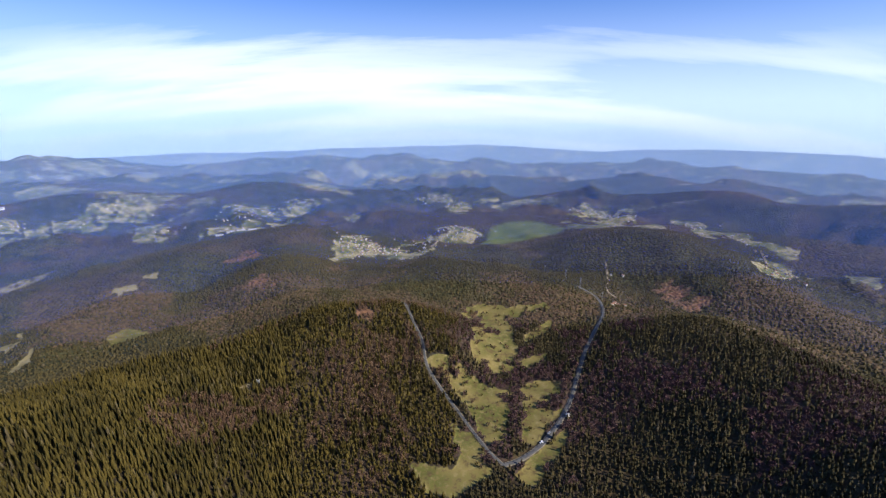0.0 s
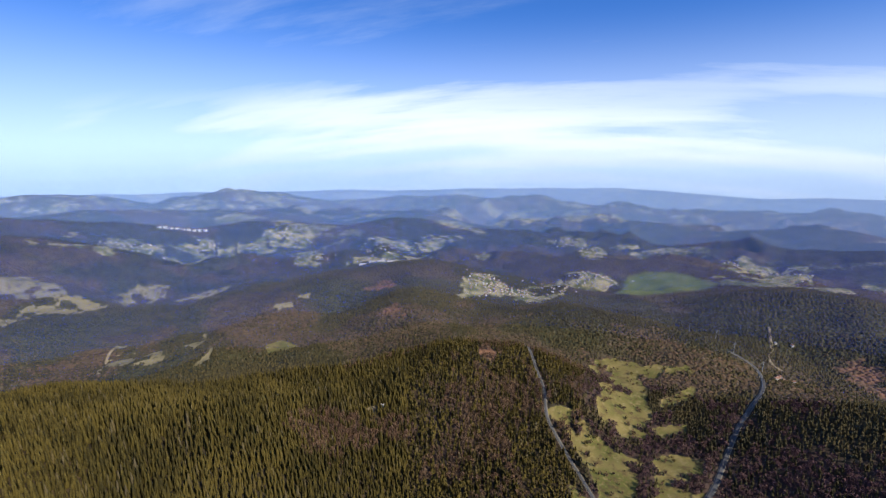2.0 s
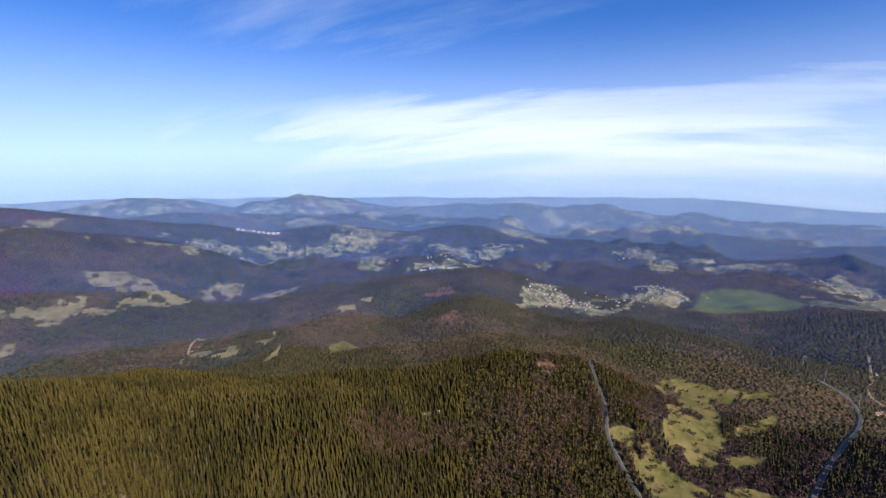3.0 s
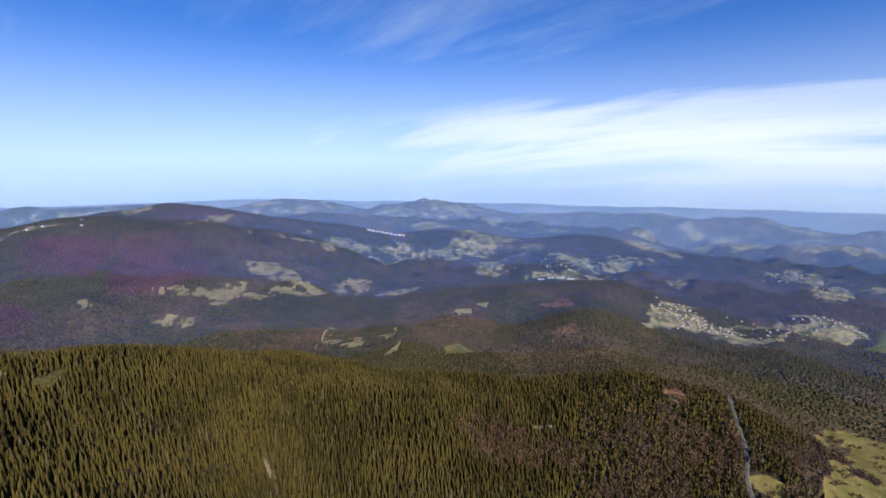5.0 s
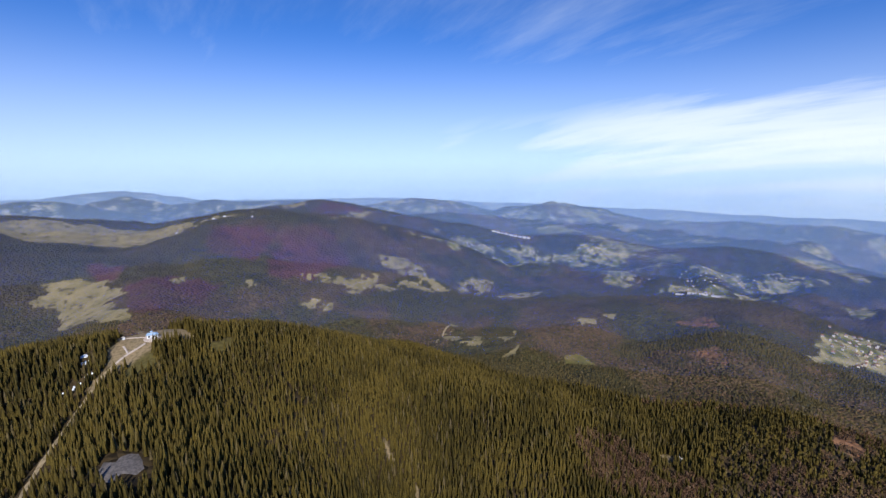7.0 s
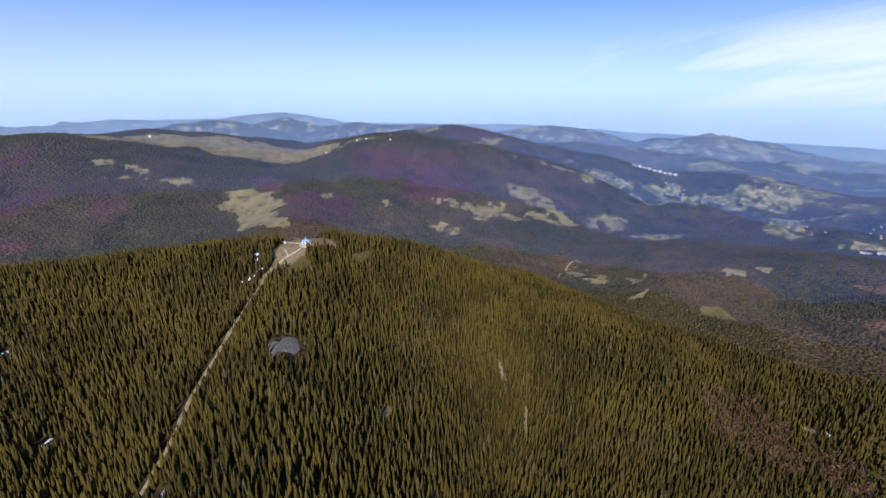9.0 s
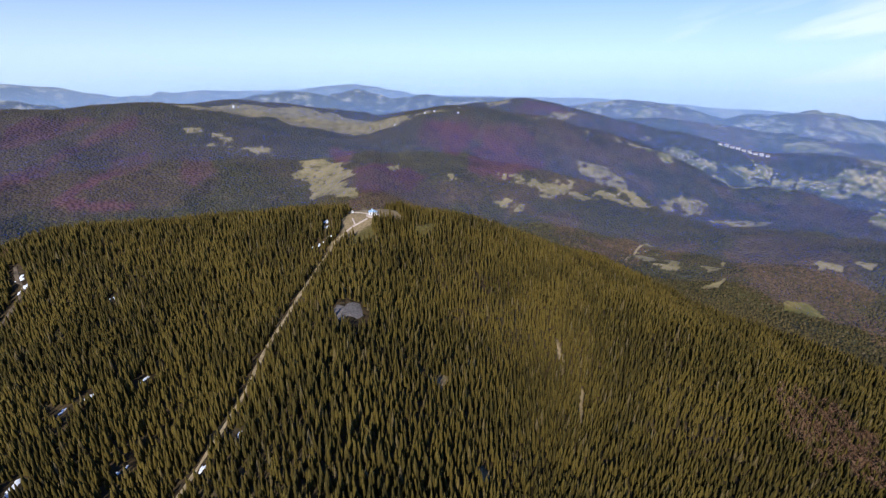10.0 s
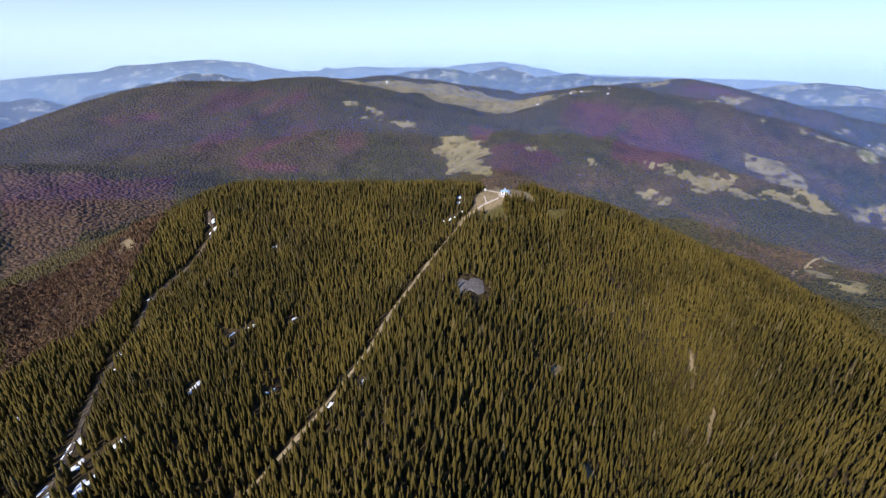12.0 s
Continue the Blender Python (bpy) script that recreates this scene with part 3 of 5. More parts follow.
land("brown", (-638, -858), (-700, -797), (-746, -698), (-747, -620), (-680, -600), (-555, -651), (-423, -644))
land("bare", (-452, -35), (-475, -29), (-849, -19), (-500, 11), (-464, 26), (-466, 17), (-466, -4), (-463, -19), (-444, -32))
land("bare", (-486, -14), (-866, -6), (-481, 2), (-466, -4), (-467, -13))
land("bare", (-247, 31), (-250, 42), (-242, 36))
land("bare", (-176, 43), (-177, 49), (-171, 46))
land("bare", (-253, 144), (-272, 155), (-272, 157), (-238, 141), (-229, 134))
land("bare", (-426, -450), (-430, -434), (-403, -416), (-398, -428))
land("glade", (-453, -23), (-457, -6), (-429, -6), (-417, -25))
land("glade", (-445, 34), (-455, 58), (-442, 60), (-434, 42))
BROWN = [
    (28, [(-85, 387), (-69, 451), (-62, 516)]),
    (16, [(-18, 528), (32, 489)]),
    (22, [(103, 583), (92, 465), (65, 370)]),
    (22, [(130, 600)]),
    (30, [(-112, 408), (-105, 510)]),
    (25, [(-247, 353), (-183, 421)]),
]
ROAD_LEFT = [
    (1.25, [(-65, 659), (-43, 574), (-27, 529), (-19, 490), (3, 452), (32, 391), (46, 361), (58, 345)]),
]
ROAD_RIGHT = [
    (2.0, [(58, 345), (76, 354), (98, 371), (123, 401), (143, 433), (162, 473), (189, 529), (217, 579), (254, 652), (263, 715), (237, 745)]),
]
TRACK = [
    (1.5, [(-112, -141), (-137, -132), (-163, -122), (-188, -112), (-207, -106), (-243, -95), (-285, -89), (-333, -76), (-382, -63), (-430, -47), (-448, -34), (-462, -22), (-468, -12)]),
]
CUT = [
    (1.6, [(-456, -350), (-440, -340), (-424, -329), (-380, -332), (-325, -335), (-273, -312), (-230, -298), (-195, -280), (-162, -259), (-130, -244), (-100, -228)]),
]
SCREE_SPOT = [
    (9, [(-308, -29), (-296, -25)]),
]
BARE = [
    (8, [(-475, -5), (-464, -6)]),
    (5, [(-464, -14), (-452, -26)]),
    (4, [(-250, 37), (-245, 33)]),
    (3, [(-276, 61)]),
    (3, [(-316, 150), (-299, 147)]),
    (3, [(-178, 48)]),
    (4, [(-433, 143)]),
    (11, [(-220, 435), (-215, 440)]),
]
SNOW = [
    (2.2, [(-440, -339)]), (2.6, [(-426, -330)]), (1.8, [(-327, -337)]), (1.6, [(-250, -307)]), (2.0, [(-227, -295)]),
    (2.6, [(-162, -258)]), (2.2, [(-154, -256)]), (3.0, [(-135, -225)]), (2.4, [(-129, -243)]), (2.4, [(-207, -206)]),
    (2.4, [(-159, -229)]), (2.5, [(-186, -335)]), (1.6, [(-195, -107)]), (1.4, [(-402, -242)]), (1.8, [(-276, -205)]),
    (1.4, [(-209, -90)]), (1.4, [(-264, -213)]), (1.3, [(-213, -155)]), (1.6, [(-290, -174)]), (1.8, [(-148, -240)]),
]
# villages: plan place, spread, houses
VILLAGES = [
    (-1564, 1183, 45, 12), (-1487, 1245, 40, 8), (-1498, 1501, 40, 8), (-1315, 1537, 60, 12), (-1295, 1768, 60, 12), (-956, 1457, 55, 16),
    (-762, 1607, 60, 18), (-693, 1735, 60, 16), (-602, 1907, 60, 14), (-594, 1338, 40, 12), (-50, 2006, 62, 44), (-228, 1091, 38, 24),
    (-191, 1071, 34, 24), (-140, 1073, 35, 10), (-29, 1175, 40, 8), (-101, 1244, 35, 5), (579, 1701, 70, 22), (676, 1612, 50, 14),
]
VILLAGES += [
    (929, 1576, 60, 14), (845, 1258, 45, 8), (722, 901, 22, 14), (829, 1107, 25, 4), (68, 1724, 40, 10), (27, 1291, 34, 16),
    (78, 1315, 34, 12), (287, 1944, 60, 10), (357, 867, 12, 2), (293, 689, 10, 4),
]
# ---------------------------------------------------------------- building helpers
def mesh_from_arrays(name, verts, faces, sides):
    me = bpy.data.meshes.new(name)
    me.vertices.add(len(verts))
    me.vertices.foreach_set("co", np.asarray(verts, np.float32).ravel())
    flat = np.asarray(faces, np.int32).ravel()
    count = len(flat) // sides
    me.loops.add(len(flat))
    me.loops.foreach_set("vertex_index", flat)
    me.polygons.add(count)
    me.polygons.foreach_set("loop_start", np.arange(count, dtype=np.int32) * sides)
    me.update(calc_edges=True)
    return me


def part(name, bm, mat, parent=None, label=""):
    """Links a bmesh as one mesh object under a thing or under a part."""
    me = bpy.data.meshes.new(name)
    bm.to_mesh(me)
    bm.free()
    me.materials.append(mat)
    ob = new(name, me)
    if parent:
        ob.parent = parent
    if label:
        ob["label"] = label
    return ob


def strips(x, y, plan, ragged=0.35, seed=50):
    """How far inside the strips of a plan the places x, y lie: 1 inside, 0 outside, with a ragged edge."""
    best = np.zeros(np.shape(x))
    wob = ragged * (fnoise(x, y, 40, seed, 3) + 0.7 * fnoise(x, y, 15, seed + 5, 2))
    for half, pts in plan:
        pts = pts if len(pts) > 1 else [pts[0], (pts[0][0] + 1, pts[0][1] + 1)]
        d2 = np.full(np.shape(x), 1e12)
        for a, b in zip(pts[:-1], pts[1:]):
            ux, uy = b[0] - a[0], b[1] - a[1]
            w = np.clip(((x - a[0]) * ux + (y - a[1]) * uy) / (ux * ux + uy * uy + 1e-6), 0, 1)
            d2 = np.minimum(d2, (x - a[0] - w * ux) ** 2 + (y - a[1] - w * uy) ** 2)
        best = np.maximum(best, step(1.35, 0.65, np.sqrt(d2) / half + wob * (3.4 if half < 25 else 2)))
    return best


def patches(x, y, kind, ragged=0.35, grow=0.0, seed=50):
    """How far inside the patches of a kind the places x, y lie: 1 inside, 0 outside, with a ragged edge."""
    best = np.zeros(np.shape(x))
    for k, p in enumerate(LANDS[kind]):
        q = np.roll(p, -1, axis=0)
        area = abs(np.sum(p[:, 0] * q[:, 1] - q[:, 0] * p[:, 1])) / 2
        wide = 2 * area / np.sum(np.hypot(*(q - p).T))
        s = np.where((x > p[:, 0].min() - wide) & (x < p[:, 0].max() + wide) & (y > p[:, 1].min() - wide) & (y < p[:, 1].max() + wide))[0]
        if not len(s):
            continue
        u, v = x[s], y[s]
        d2, inside = np.full(len(s), 1e12), np.zeros(len(s), bool)
        for (ax, ay), (bx, by) in zip(p, q):
            ex, ey = bx - ax, by - ay
            w = np.clip(((u - ax) * ex + (v - ay) * ey) / (ex * ex + ey * ey + 1e-6), 0, 1)
            d2 = np.minimum(d2, (u - ax - w * ex) ** 2 + (v - ay - w * ey) ** 2)
            crosses = (ay > v) != (by > v)
            inside ^= crosses & (u < ex * (v - ay) / (ey if abs(ey) > 1e-9 else 1e-9) + ax)
        far = np.where(inside, 1, -1) * np.sqrt(d2)
        wob = fnoise(u, v, max(14.0, 0.9 * wide), seed + k, 4) + 0.6 * fnoise(u, v, max(8.0, 0.3 * wide), seed + 70 + k, 3)
        best[s] = np.maximum(best[s], step(-0.10 * wide - 0.8, 0.10 * wide + 0.8, far + (grow + ragged * wob) * wide))
    return best


def cover(x, y):
    """Land cover masks at plan places."""
    x, y = np.asarray(x, float), np.asarray(y, float)
    r = np.hypot(x, y)
    c = {}
    speck = fnoise(x, y, 26, 61, 3)
    meadow = patches(x, y, "meadow", 0.25, 0.16)
    c["meadow"] = meadow * step(0.60, 0.35, speck)
    c["pasture"] = patches(x, y, "pasture", 0.45) * np.where((r > 1650) | (r < 1300), 0.92, 0.72) * np.where((y < 100) & ((y > -200) | (r > 1650)), 1.0, step(0.42, 0.18, speck + 0.35 * fnoise(x, y, 70, 63, 3)))
    c["farm"] = patches(x, y, "farm", 0.55, 0.1) * step(0.30, 0.02, fnoise(x, y, 48, 62, 4))
    glades = step(0.22, 0.42, fnoise(x, y, 210, 64, 4)) * step(1700, 2400, r)
    c["farm"] = np.maximum(c["farm"], 0.72 * glades)
    c["field"] = patches(x, y, "field", 0.06)
    c["red"] = patches(x, y, "red", 0.5, 0.25) * step(0.5, 0.1, speck)
    c["bare"] = np.maximum(strips(x, y, BARE, 0.4), patches(x, y, "bare", 0.2, 0.25))
    c["bare"] = np.maximum(c["bare"], strips(x, y, [(2.3, TRACK[0][1][-4:])], 0.3))
    c["glade"] = patches(x, y, "glade", 0.3, 0.2)
    c["open"] = np.maximum.reduce([c[k] for k in ("meadow", "pasture", "farm", "field", "bare", "glade")])
    bearing = np.degrees(np.arctan2(-x, y))
    near_mix = (0.62 - 0.04 * step(2, -8, bearing)) * step(-0.25, 0.25, fnoise(x, y, 110, 68, 3)) * step(24, 8, bearing) * step(200, 300, r) * step(900, 760, r) * (y > 0)
    mixed = step(-0.02, 0.18, fnoise(x, y, 330, 66, 4) + 0.35 * fnoise(x, y, 70, 67, 3)) * step(520, 760, r)
    mixed = mixed * (1 - 0.6 * step(1000, 1300, r) * step(60, 75, bearing)) * (1 - 0.15 * step(48, 30, bearing))
    c["slope"] = patches(x, y, "brown", 0.2)
    streak = 0.72 + 0.28 * step(-0.25, 0.30, fnoise(x, y, 130, 71, 4))
    c["purple"] = np.maximum(patches(x, y, "purple", 0.35), 0.45 * patches(x, y, "violet", 0.35)) * streak
    c["beech"] = np.maximum.reduce([0.50 * strips(x, y, BROWN, 0.8), 0.95 * c["slope"], c["purple"], c["red"], 0.66 * mixed, near_mix, 0.7 * meadow])
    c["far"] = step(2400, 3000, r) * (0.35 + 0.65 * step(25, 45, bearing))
    c["near"] = step(720, 620, r) * (1 - c["open"])
    return c


# ---------------------------------------------------------------- the ground, one sheet to the horizon
def build_ground():
    rings = 410
    radii = np.concatenate([[6.0], 24.0 * (4880.0 / 24.0) ** (np.arange(rings - 1) / (rings - 2))])
    # finer towards the open side of the hill, coarse behind it
    ang = np.radians(np.concatenate([np.linspace(-52, 152, 860, endpoint=False), np.linspace(152, 308, 120, endpoint=False)]))
    turns = len(ang)
    rr, aa = np.meshgrid(radii, ang, indexing="ij")
    x, y = (-rr * np.sin(aa)).ravel(), (rr * np.cos(aa)).ravel()
    z = ground(x, y)
    # the rim drops away below the horizon
    z = np.where(np.hypot(x, y) > 4840, z - 250, z)
    i, j = np.meshgrid(np.arange(rings - 1), np.arange(turns), indexing="ij")
    k = (j + 1) % turns
    quads = np.stack([i * turns + j, i * turns + k, (i + 1) * turns + k, (i + 1) * turns + j], -1).reshape(-1, 4)
    centre = len(x)
    verts = np.stack([np.append(x, 0.0), np.append(y, 0.0), np.append(z, ground(np.array([0.0]), np.array([0.0])))], 1)
    pair = np.arange(0, turns, 2)
    fan = np.stack([np.full(turns // 2, centre), pair, pair + 1, (pair + 2) % turns], 1)
    me = mesh_from_arrays("ground", verts, np.concatenate([quads[:, ::-1], fan]), 4)
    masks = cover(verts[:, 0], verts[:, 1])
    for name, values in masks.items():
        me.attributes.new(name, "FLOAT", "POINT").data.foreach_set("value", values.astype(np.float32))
    me.polygons.foreach_set("use_smooth", np.ones(len(me.polygons), bool))
    me.materials.append(LAND)
    return tagged(new("ground", me), "wooded mountain land with meadows, valleys and hazy ridges", "ground", kind="structure")


build_ground()
# haze put in as tinted sheets: radius, thickness, whiteness, own glow
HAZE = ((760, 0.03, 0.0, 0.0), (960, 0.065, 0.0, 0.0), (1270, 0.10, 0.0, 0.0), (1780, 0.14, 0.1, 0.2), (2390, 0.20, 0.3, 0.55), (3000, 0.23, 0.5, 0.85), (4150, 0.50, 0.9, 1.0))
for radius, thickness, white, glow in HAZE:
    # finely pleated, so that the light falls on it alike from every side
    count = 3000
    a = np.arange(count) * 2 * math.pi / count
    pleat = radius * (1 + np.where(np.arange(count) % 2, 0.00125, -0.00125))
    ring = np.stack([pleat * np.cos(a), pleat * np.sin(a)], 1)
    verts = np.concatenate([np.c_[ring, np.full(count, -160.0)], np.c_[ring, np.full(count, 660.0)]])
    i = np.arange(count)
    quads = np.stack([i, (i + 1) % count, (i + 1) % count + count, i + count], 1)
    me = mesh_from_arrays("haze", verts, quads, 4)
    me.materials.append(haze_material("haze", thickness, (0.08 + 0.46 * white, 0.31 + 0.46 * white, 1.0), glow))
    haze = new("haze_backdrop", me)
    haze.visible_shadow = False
    tagged(haze, "see-through blue sheet standing in for haze over the far valleys", "haze", kind="structure")


# ---------------------------------------------------------------- the woods
def cone_crown(profile, sides, seed):
    """A conifer crown as one closed skin of jagged tiers, 1 high and 1 wide at the foot."""
    rng = np.random.default_rng(seed)
    verts, faces = [], []
    for k, (r, z) in enumerate(profile[:-1]):
        for s in range(sides):
            a = 2 * math.pi * (s + 0.5 * (k % 2)) / sides + rng.uniform(-0.2, 0.2)
            q = r * rng.uniform(0.70, 1.25)
            verts.append((q * math.cos(a), q * math.sin(a), z + rng.uniform(-0.03, 0.03)))
    verts.append((rng.uniform(-0.03, 0.03), rng.uniform(-0.03, 0.03), profile[-1][1]))
    levels = len(profile) - 1
    for k in range(levels - 1):
        for s in range(sides):
            a, b = k * sides + s, k * sides + (s + 1) % sides
            c, d = a + sides, b + sides
            faces += [(a, b, c), (b, d, c)]
    top = (levels - 1) * sides
    faces += [(top + s, top + (s + 1) % sides, len(verts) - 1) for s in range(sides)]
    return np.array(verts), np.array(faces)


def twig_crown(count, seed, size):
    """A bare broadleaf crown: many small slanted sprays in a rounded, broken outline."""
    rng = np.random.default_rng(seed)
    verts, faces = [], []
    for k in range(count):
        d = rng.normal(size=3)
        d /= np.linalg.norm(d)
        p = d * rng.uniform(0.35, 1.0) * np.array([0.95, 0.95, 0.40]) + np.array([0, 0, 0.58])
        for c in range(3):
            verts.append(p + rng.normal(size=3) * size * np.array([1, 1, 0.6]))
        faces.append((3 * k, 3 * k + 1, 3 * k + 2))
    return np.array(verts), np.array(faces)


SHORT = [(1.0, 0.05), (0.44, 0.52), (0.58, 0.48), (0.0, 1.0)]
FULL = [(0.88, 0.04), (1.0, 0.13), (0.64, 0.42), (0.33, 0.73), (0.0, 1.0)]
NEAREST_CONES = [cone_crown(FULL, 6, 200 + k) for k in range(8)]
NEAR_CONES = [cone_crown([(0.85, 0.03), (1.0, 0.20), (0.52, 0.64), (0.0, 1.0)], 4, k) for k in range(8)]
MID_CONES = [cone_crown(SHORT, 5, 20 + k) for k in range(5)]
FAR_CONES = [cone_crown([(1.0, 0.0), (0.60, 0.5), (0.0, 1.0)], 3, 40 + k) for k in range(6)]
TINY_CONES = [cone_crown([(1.0, 0.0), (0.0, 1.0)], 4, 50 + k) for k in range(6)]
NEAR_TWIGS = [twig_crown(56, 60 + k, 0.19) for k in range(4)]
WIDE_TWIGS = [cone_crown([(2.2, 0.1), (1.5, 0.62), (0.0, 1.0)], 4, 120 + k) for k in range(6)]
FAR_TWIGS = [cone_crown([(1.0, 0.1), (0.75, 0.75), (0.0, 1.0)], 4, 80 + k) for k in range(6)]


def woods(name, label, mat, kinds, x, y, height, width, seed):
    """One body of trees as real geometry: a crown of one of the kinds at every place."""
    rng = np.random.default_rng(seed)
    z = ground(x, y)
    pick = rng.integers(0, len(kinds), len(x))
    all_v, all_f, base = [], [], 0
    for k, (v, f) in enumerate(kinds):
        s = np.where(pick == k)[0]
        if not len(s):
            continue
        a = rng.uniform(0, 2 * math.pi, len(s))
        w, h = width[s, None], height[s, None]
        lean = rng.normal(0, 0.010, (len(s), 2))
        vx = (v[None, :, 0] * np.cos(a)[:, None] - v[None, :, 1] * np.sin(a)[:, None]) * w + x[s, None] + lean[:, :1] * v[None, :, 2] * h
        vy = (v[None, :, 0] * np.sin(a)[:, None] + v[None, :, 1] * np.cos(a)[:, None]) * w + y[s, None] + lean[:, 1:] * v[None, :, 2] * h
        vz = v[None, :, 2] * h + z[s, None] - 0.3
        all_v.append(np.stack([vx, vy, vz], -1).reshape(-1, 3))
        all_f.append((f[None] + (np.arange(len(s)) * len(v))[:, None, None] + base).reshape(-1, 3))
        base += len(s) * len(v)
    me = mesh_from_arrays(name, np.concatenate(all_v), np.concatenate(all_f), 3)
    me.materials.append(mat)
    return tagged(new(name, me), label, "forest", kind="stuff")


def scatter(r0, r1, a0, a1, gap, seed):
    """Places on a shaken grid inside a sector of the plan, bearings in degrees to the left of the y axis."""
    rng = np.random.default_rng(seed)
    n = int(2 * r1 / gap) + 2
    gx, gy = np.meshgrid(np.arange(n) * gap - r1, np.arange(n) * gap - r1)
    x = (gx + rng.uniform(-0.48, 0.48, gx.shape) * gap).ravel()
    y = (gy + rng.uniform(-0.48, 0.48, gx.shape) * gap).ravel()
    r, a = np.hypot(x, y), np.degrees(np.arctan2(-x, y))
    s = (r >= r0) & (r < r1) & (((a >= a0) & (a < a1)) if a0 < a1 else ((a >= a0) | (a < a1)))
    return x[s], y[s], rng


def clear_of(x, y, plan, extra):
    return strips(x, y, [(half + extra, pts) for half, pts in plan], 0.0) < 0.5


SUMMIT_SNOW = [(2.2, [(-473, -54)]), (1.9, [(-463, -54)]), (2.1, [(-488, -47)]), (1.7, [(-487, -43)]), (1.0, [(-434, -67)]), (1.0, [(-445, -52)]), (0.8, [(-439, -57)]), (0.8, [(-436, -61)]), (0.9, [(-447, -48)])]
UPPER_TRACK = [(4.6, TRACK[0][1][-4:])]
WAYS = ((ROAD_LEFT, 2.6), (ROAD_RIGHT, 2.8), (TRACK, 2.5), (UPPER_TRACK, 0.0), (CUT, 3.2), (SNOW, 5.0), (SCREE_SPOT, 4.0), (SUMMIT_SNOW, 2.8))


def plant(r0, r1, a0, a1, gap, seed, tall, cones, twigs, needle, twig, names, singles=False, slim=1.0):
    x, y, rng = scatter(r0, r1, a0, a1, gap, seed)
    c = cover(x, y)
    keep = (c["open"] < rng.uniform(0.25, 0.75, len(x))) & ((c["red"] < 0.5) | (rng.uniform(size=len(x)) < 0.25))
    if r0 < 800:
        for plan, extra in WAYS:
            keep &= clear_of(x, y, plan, extra)
        keep &= rng.uniform(size=len(x)) > 0.35 * step(0.25, 0.6, fnoise(x, y, 30, 90, 2))
    keep &= (c["slope"] < 0.5) | (rng.uniform(size=len(x)) < 0.5)
    x, y, bare = x[keep], y[keep], c["beech"][keep] > rng.uniform(0.15, 0.85, keep.sum())
    if singles:
        s = np.zeros(len(x), bool)
        s[np.argsort((x - SUMMIT[0]) ** 2 + (y - SUMMIT[1]) ** 2)[:170]] = True
        SINGLES.extend(zip(x[s], y[s]))
        x, y, bare = x[~s], y[~s], bare[~s]
    size = tall * (1 + 0.22 * fnoise(x, y, 80, 91, 2)) * rng.uniform(0.55, 1.2, len(x))
    s = ~bare
    if s.any():
        woods(names[0], names[1], needle, cones, x[s], y[s], size[s], size[s] * rng.uniform(0.080, 0.125, s.sum()) * slim, seed)
    purple = c["purple"][keep] if not singles else np.zeros(len(x))
    if r0 >= 1000:
        return
    for s, mat, k in ((bare & (purple < 0.22), twig, 1), (bare & (purple >= 0.22), PURPLE_BEECH, 2)):
        if s.any():
            woods(names[2], names[3] if k == 1 else "purple-brown leafless beech wood on the slopes", mat, twigs, x[s], y[s], size[s] * (0.8 if r0 < 600 else 0.34), (1.0 if r0 < 600 else 0.9) * size[s] * rng.uniform(0.26, 0.36, s.sum()) * (0.9 + 0.1 * slim), seed + k)


SUMMIT, SINGLES = (-466.0, 0.0), []
SPRUCES = ("spruce_forest", "dense olive-green spruce forest covering the summit hill", "beech_scrub", "bare brown beech trees among the spruces")
PINES = ("pine_forest", "dark green pine forest on the middle slopes", "beech_wood", "leafless brown beech wood on the slopes")
FAR_WOODS = ("distant_pine_forest", "dark distant pine forest on far slopes", "distant_beech_wood", "purple-brown leafless beech wood on far slopes")
plant(60, 370, 22, 168, 3.1, 1, 11.5, NEAREST_CONES, NEAR_TWIGS, SPRUCE, BEECH, SPRUCES, slim=1.42)
plant(370, 640, 22, 168, 3.2, 9, 12.0, NEAR_CONES, NEAR_TWIGS, SPRUCE, BEECH, SPRUCES, True, slim=1.42)
plant(60, 640, 168, -60, 11.0, 2, 15.0, FAR_CONES, FAR_TWIGS, SPRUCE, BEECH, SPRUCES, slim=2.0)
plant(200, 640, -2, 22, 4.0, 3, 9.5, MID_CONES, NEAR_TWIGS, SPRUCE, BEECH, SPRUCES, slim=1.9)
plant(200, 640, -60, -2, 4.0, 8, 8.5, MID_CONES, NEAR_TWIGS, PINE, PURPLE_BEECH, PINES, slim=2.1)
plant(640, 1000, -55, 168, 4.7, 4, 3.8, FAR_CONES, WIDE_TWIGS, PINE, BROWN_BEECH, PINES, slim=5.4)
plant(1000, 1500, -55, 165, 6.4, 7, 4.0, TINY_CONES, None, PINE, None, FAR_WOODS, slim=5.0)
plant(1500, 2300, -55, 165, 11.0, 6, 4.2, TINY_CONES, None, PINE, None, FAR_WOODS, slim=7.5)
# ---------------------------------------------------------------- roads and tracks
def smooth_line(pts, gap):
    """Places every so many metres on a smooth line through the points."""
    p = np.array([pts[0]] + list(pts) + [pts[-1]], float)
    out = []
    for i in range(1, len(p) - 2):
        n = max(2, int(np.linalg.norm(p[i + 1] - p[i]) / gap))
        for w in np.arange(n) / n:
            out.append(0.5 * ((2 * p[i]) + (p[i + 1] - p[i - 1]) * w + (2 * p[i - 1] - 5 * p[i] + 4 * p[i + 1] - p[i + 2]) * w**2 + (3 * p[i] - p[i - 1] - 3 * p[i + 1] + p[i + 2]) * w**3))
    out.append(p[-1])
    return np.array(out)


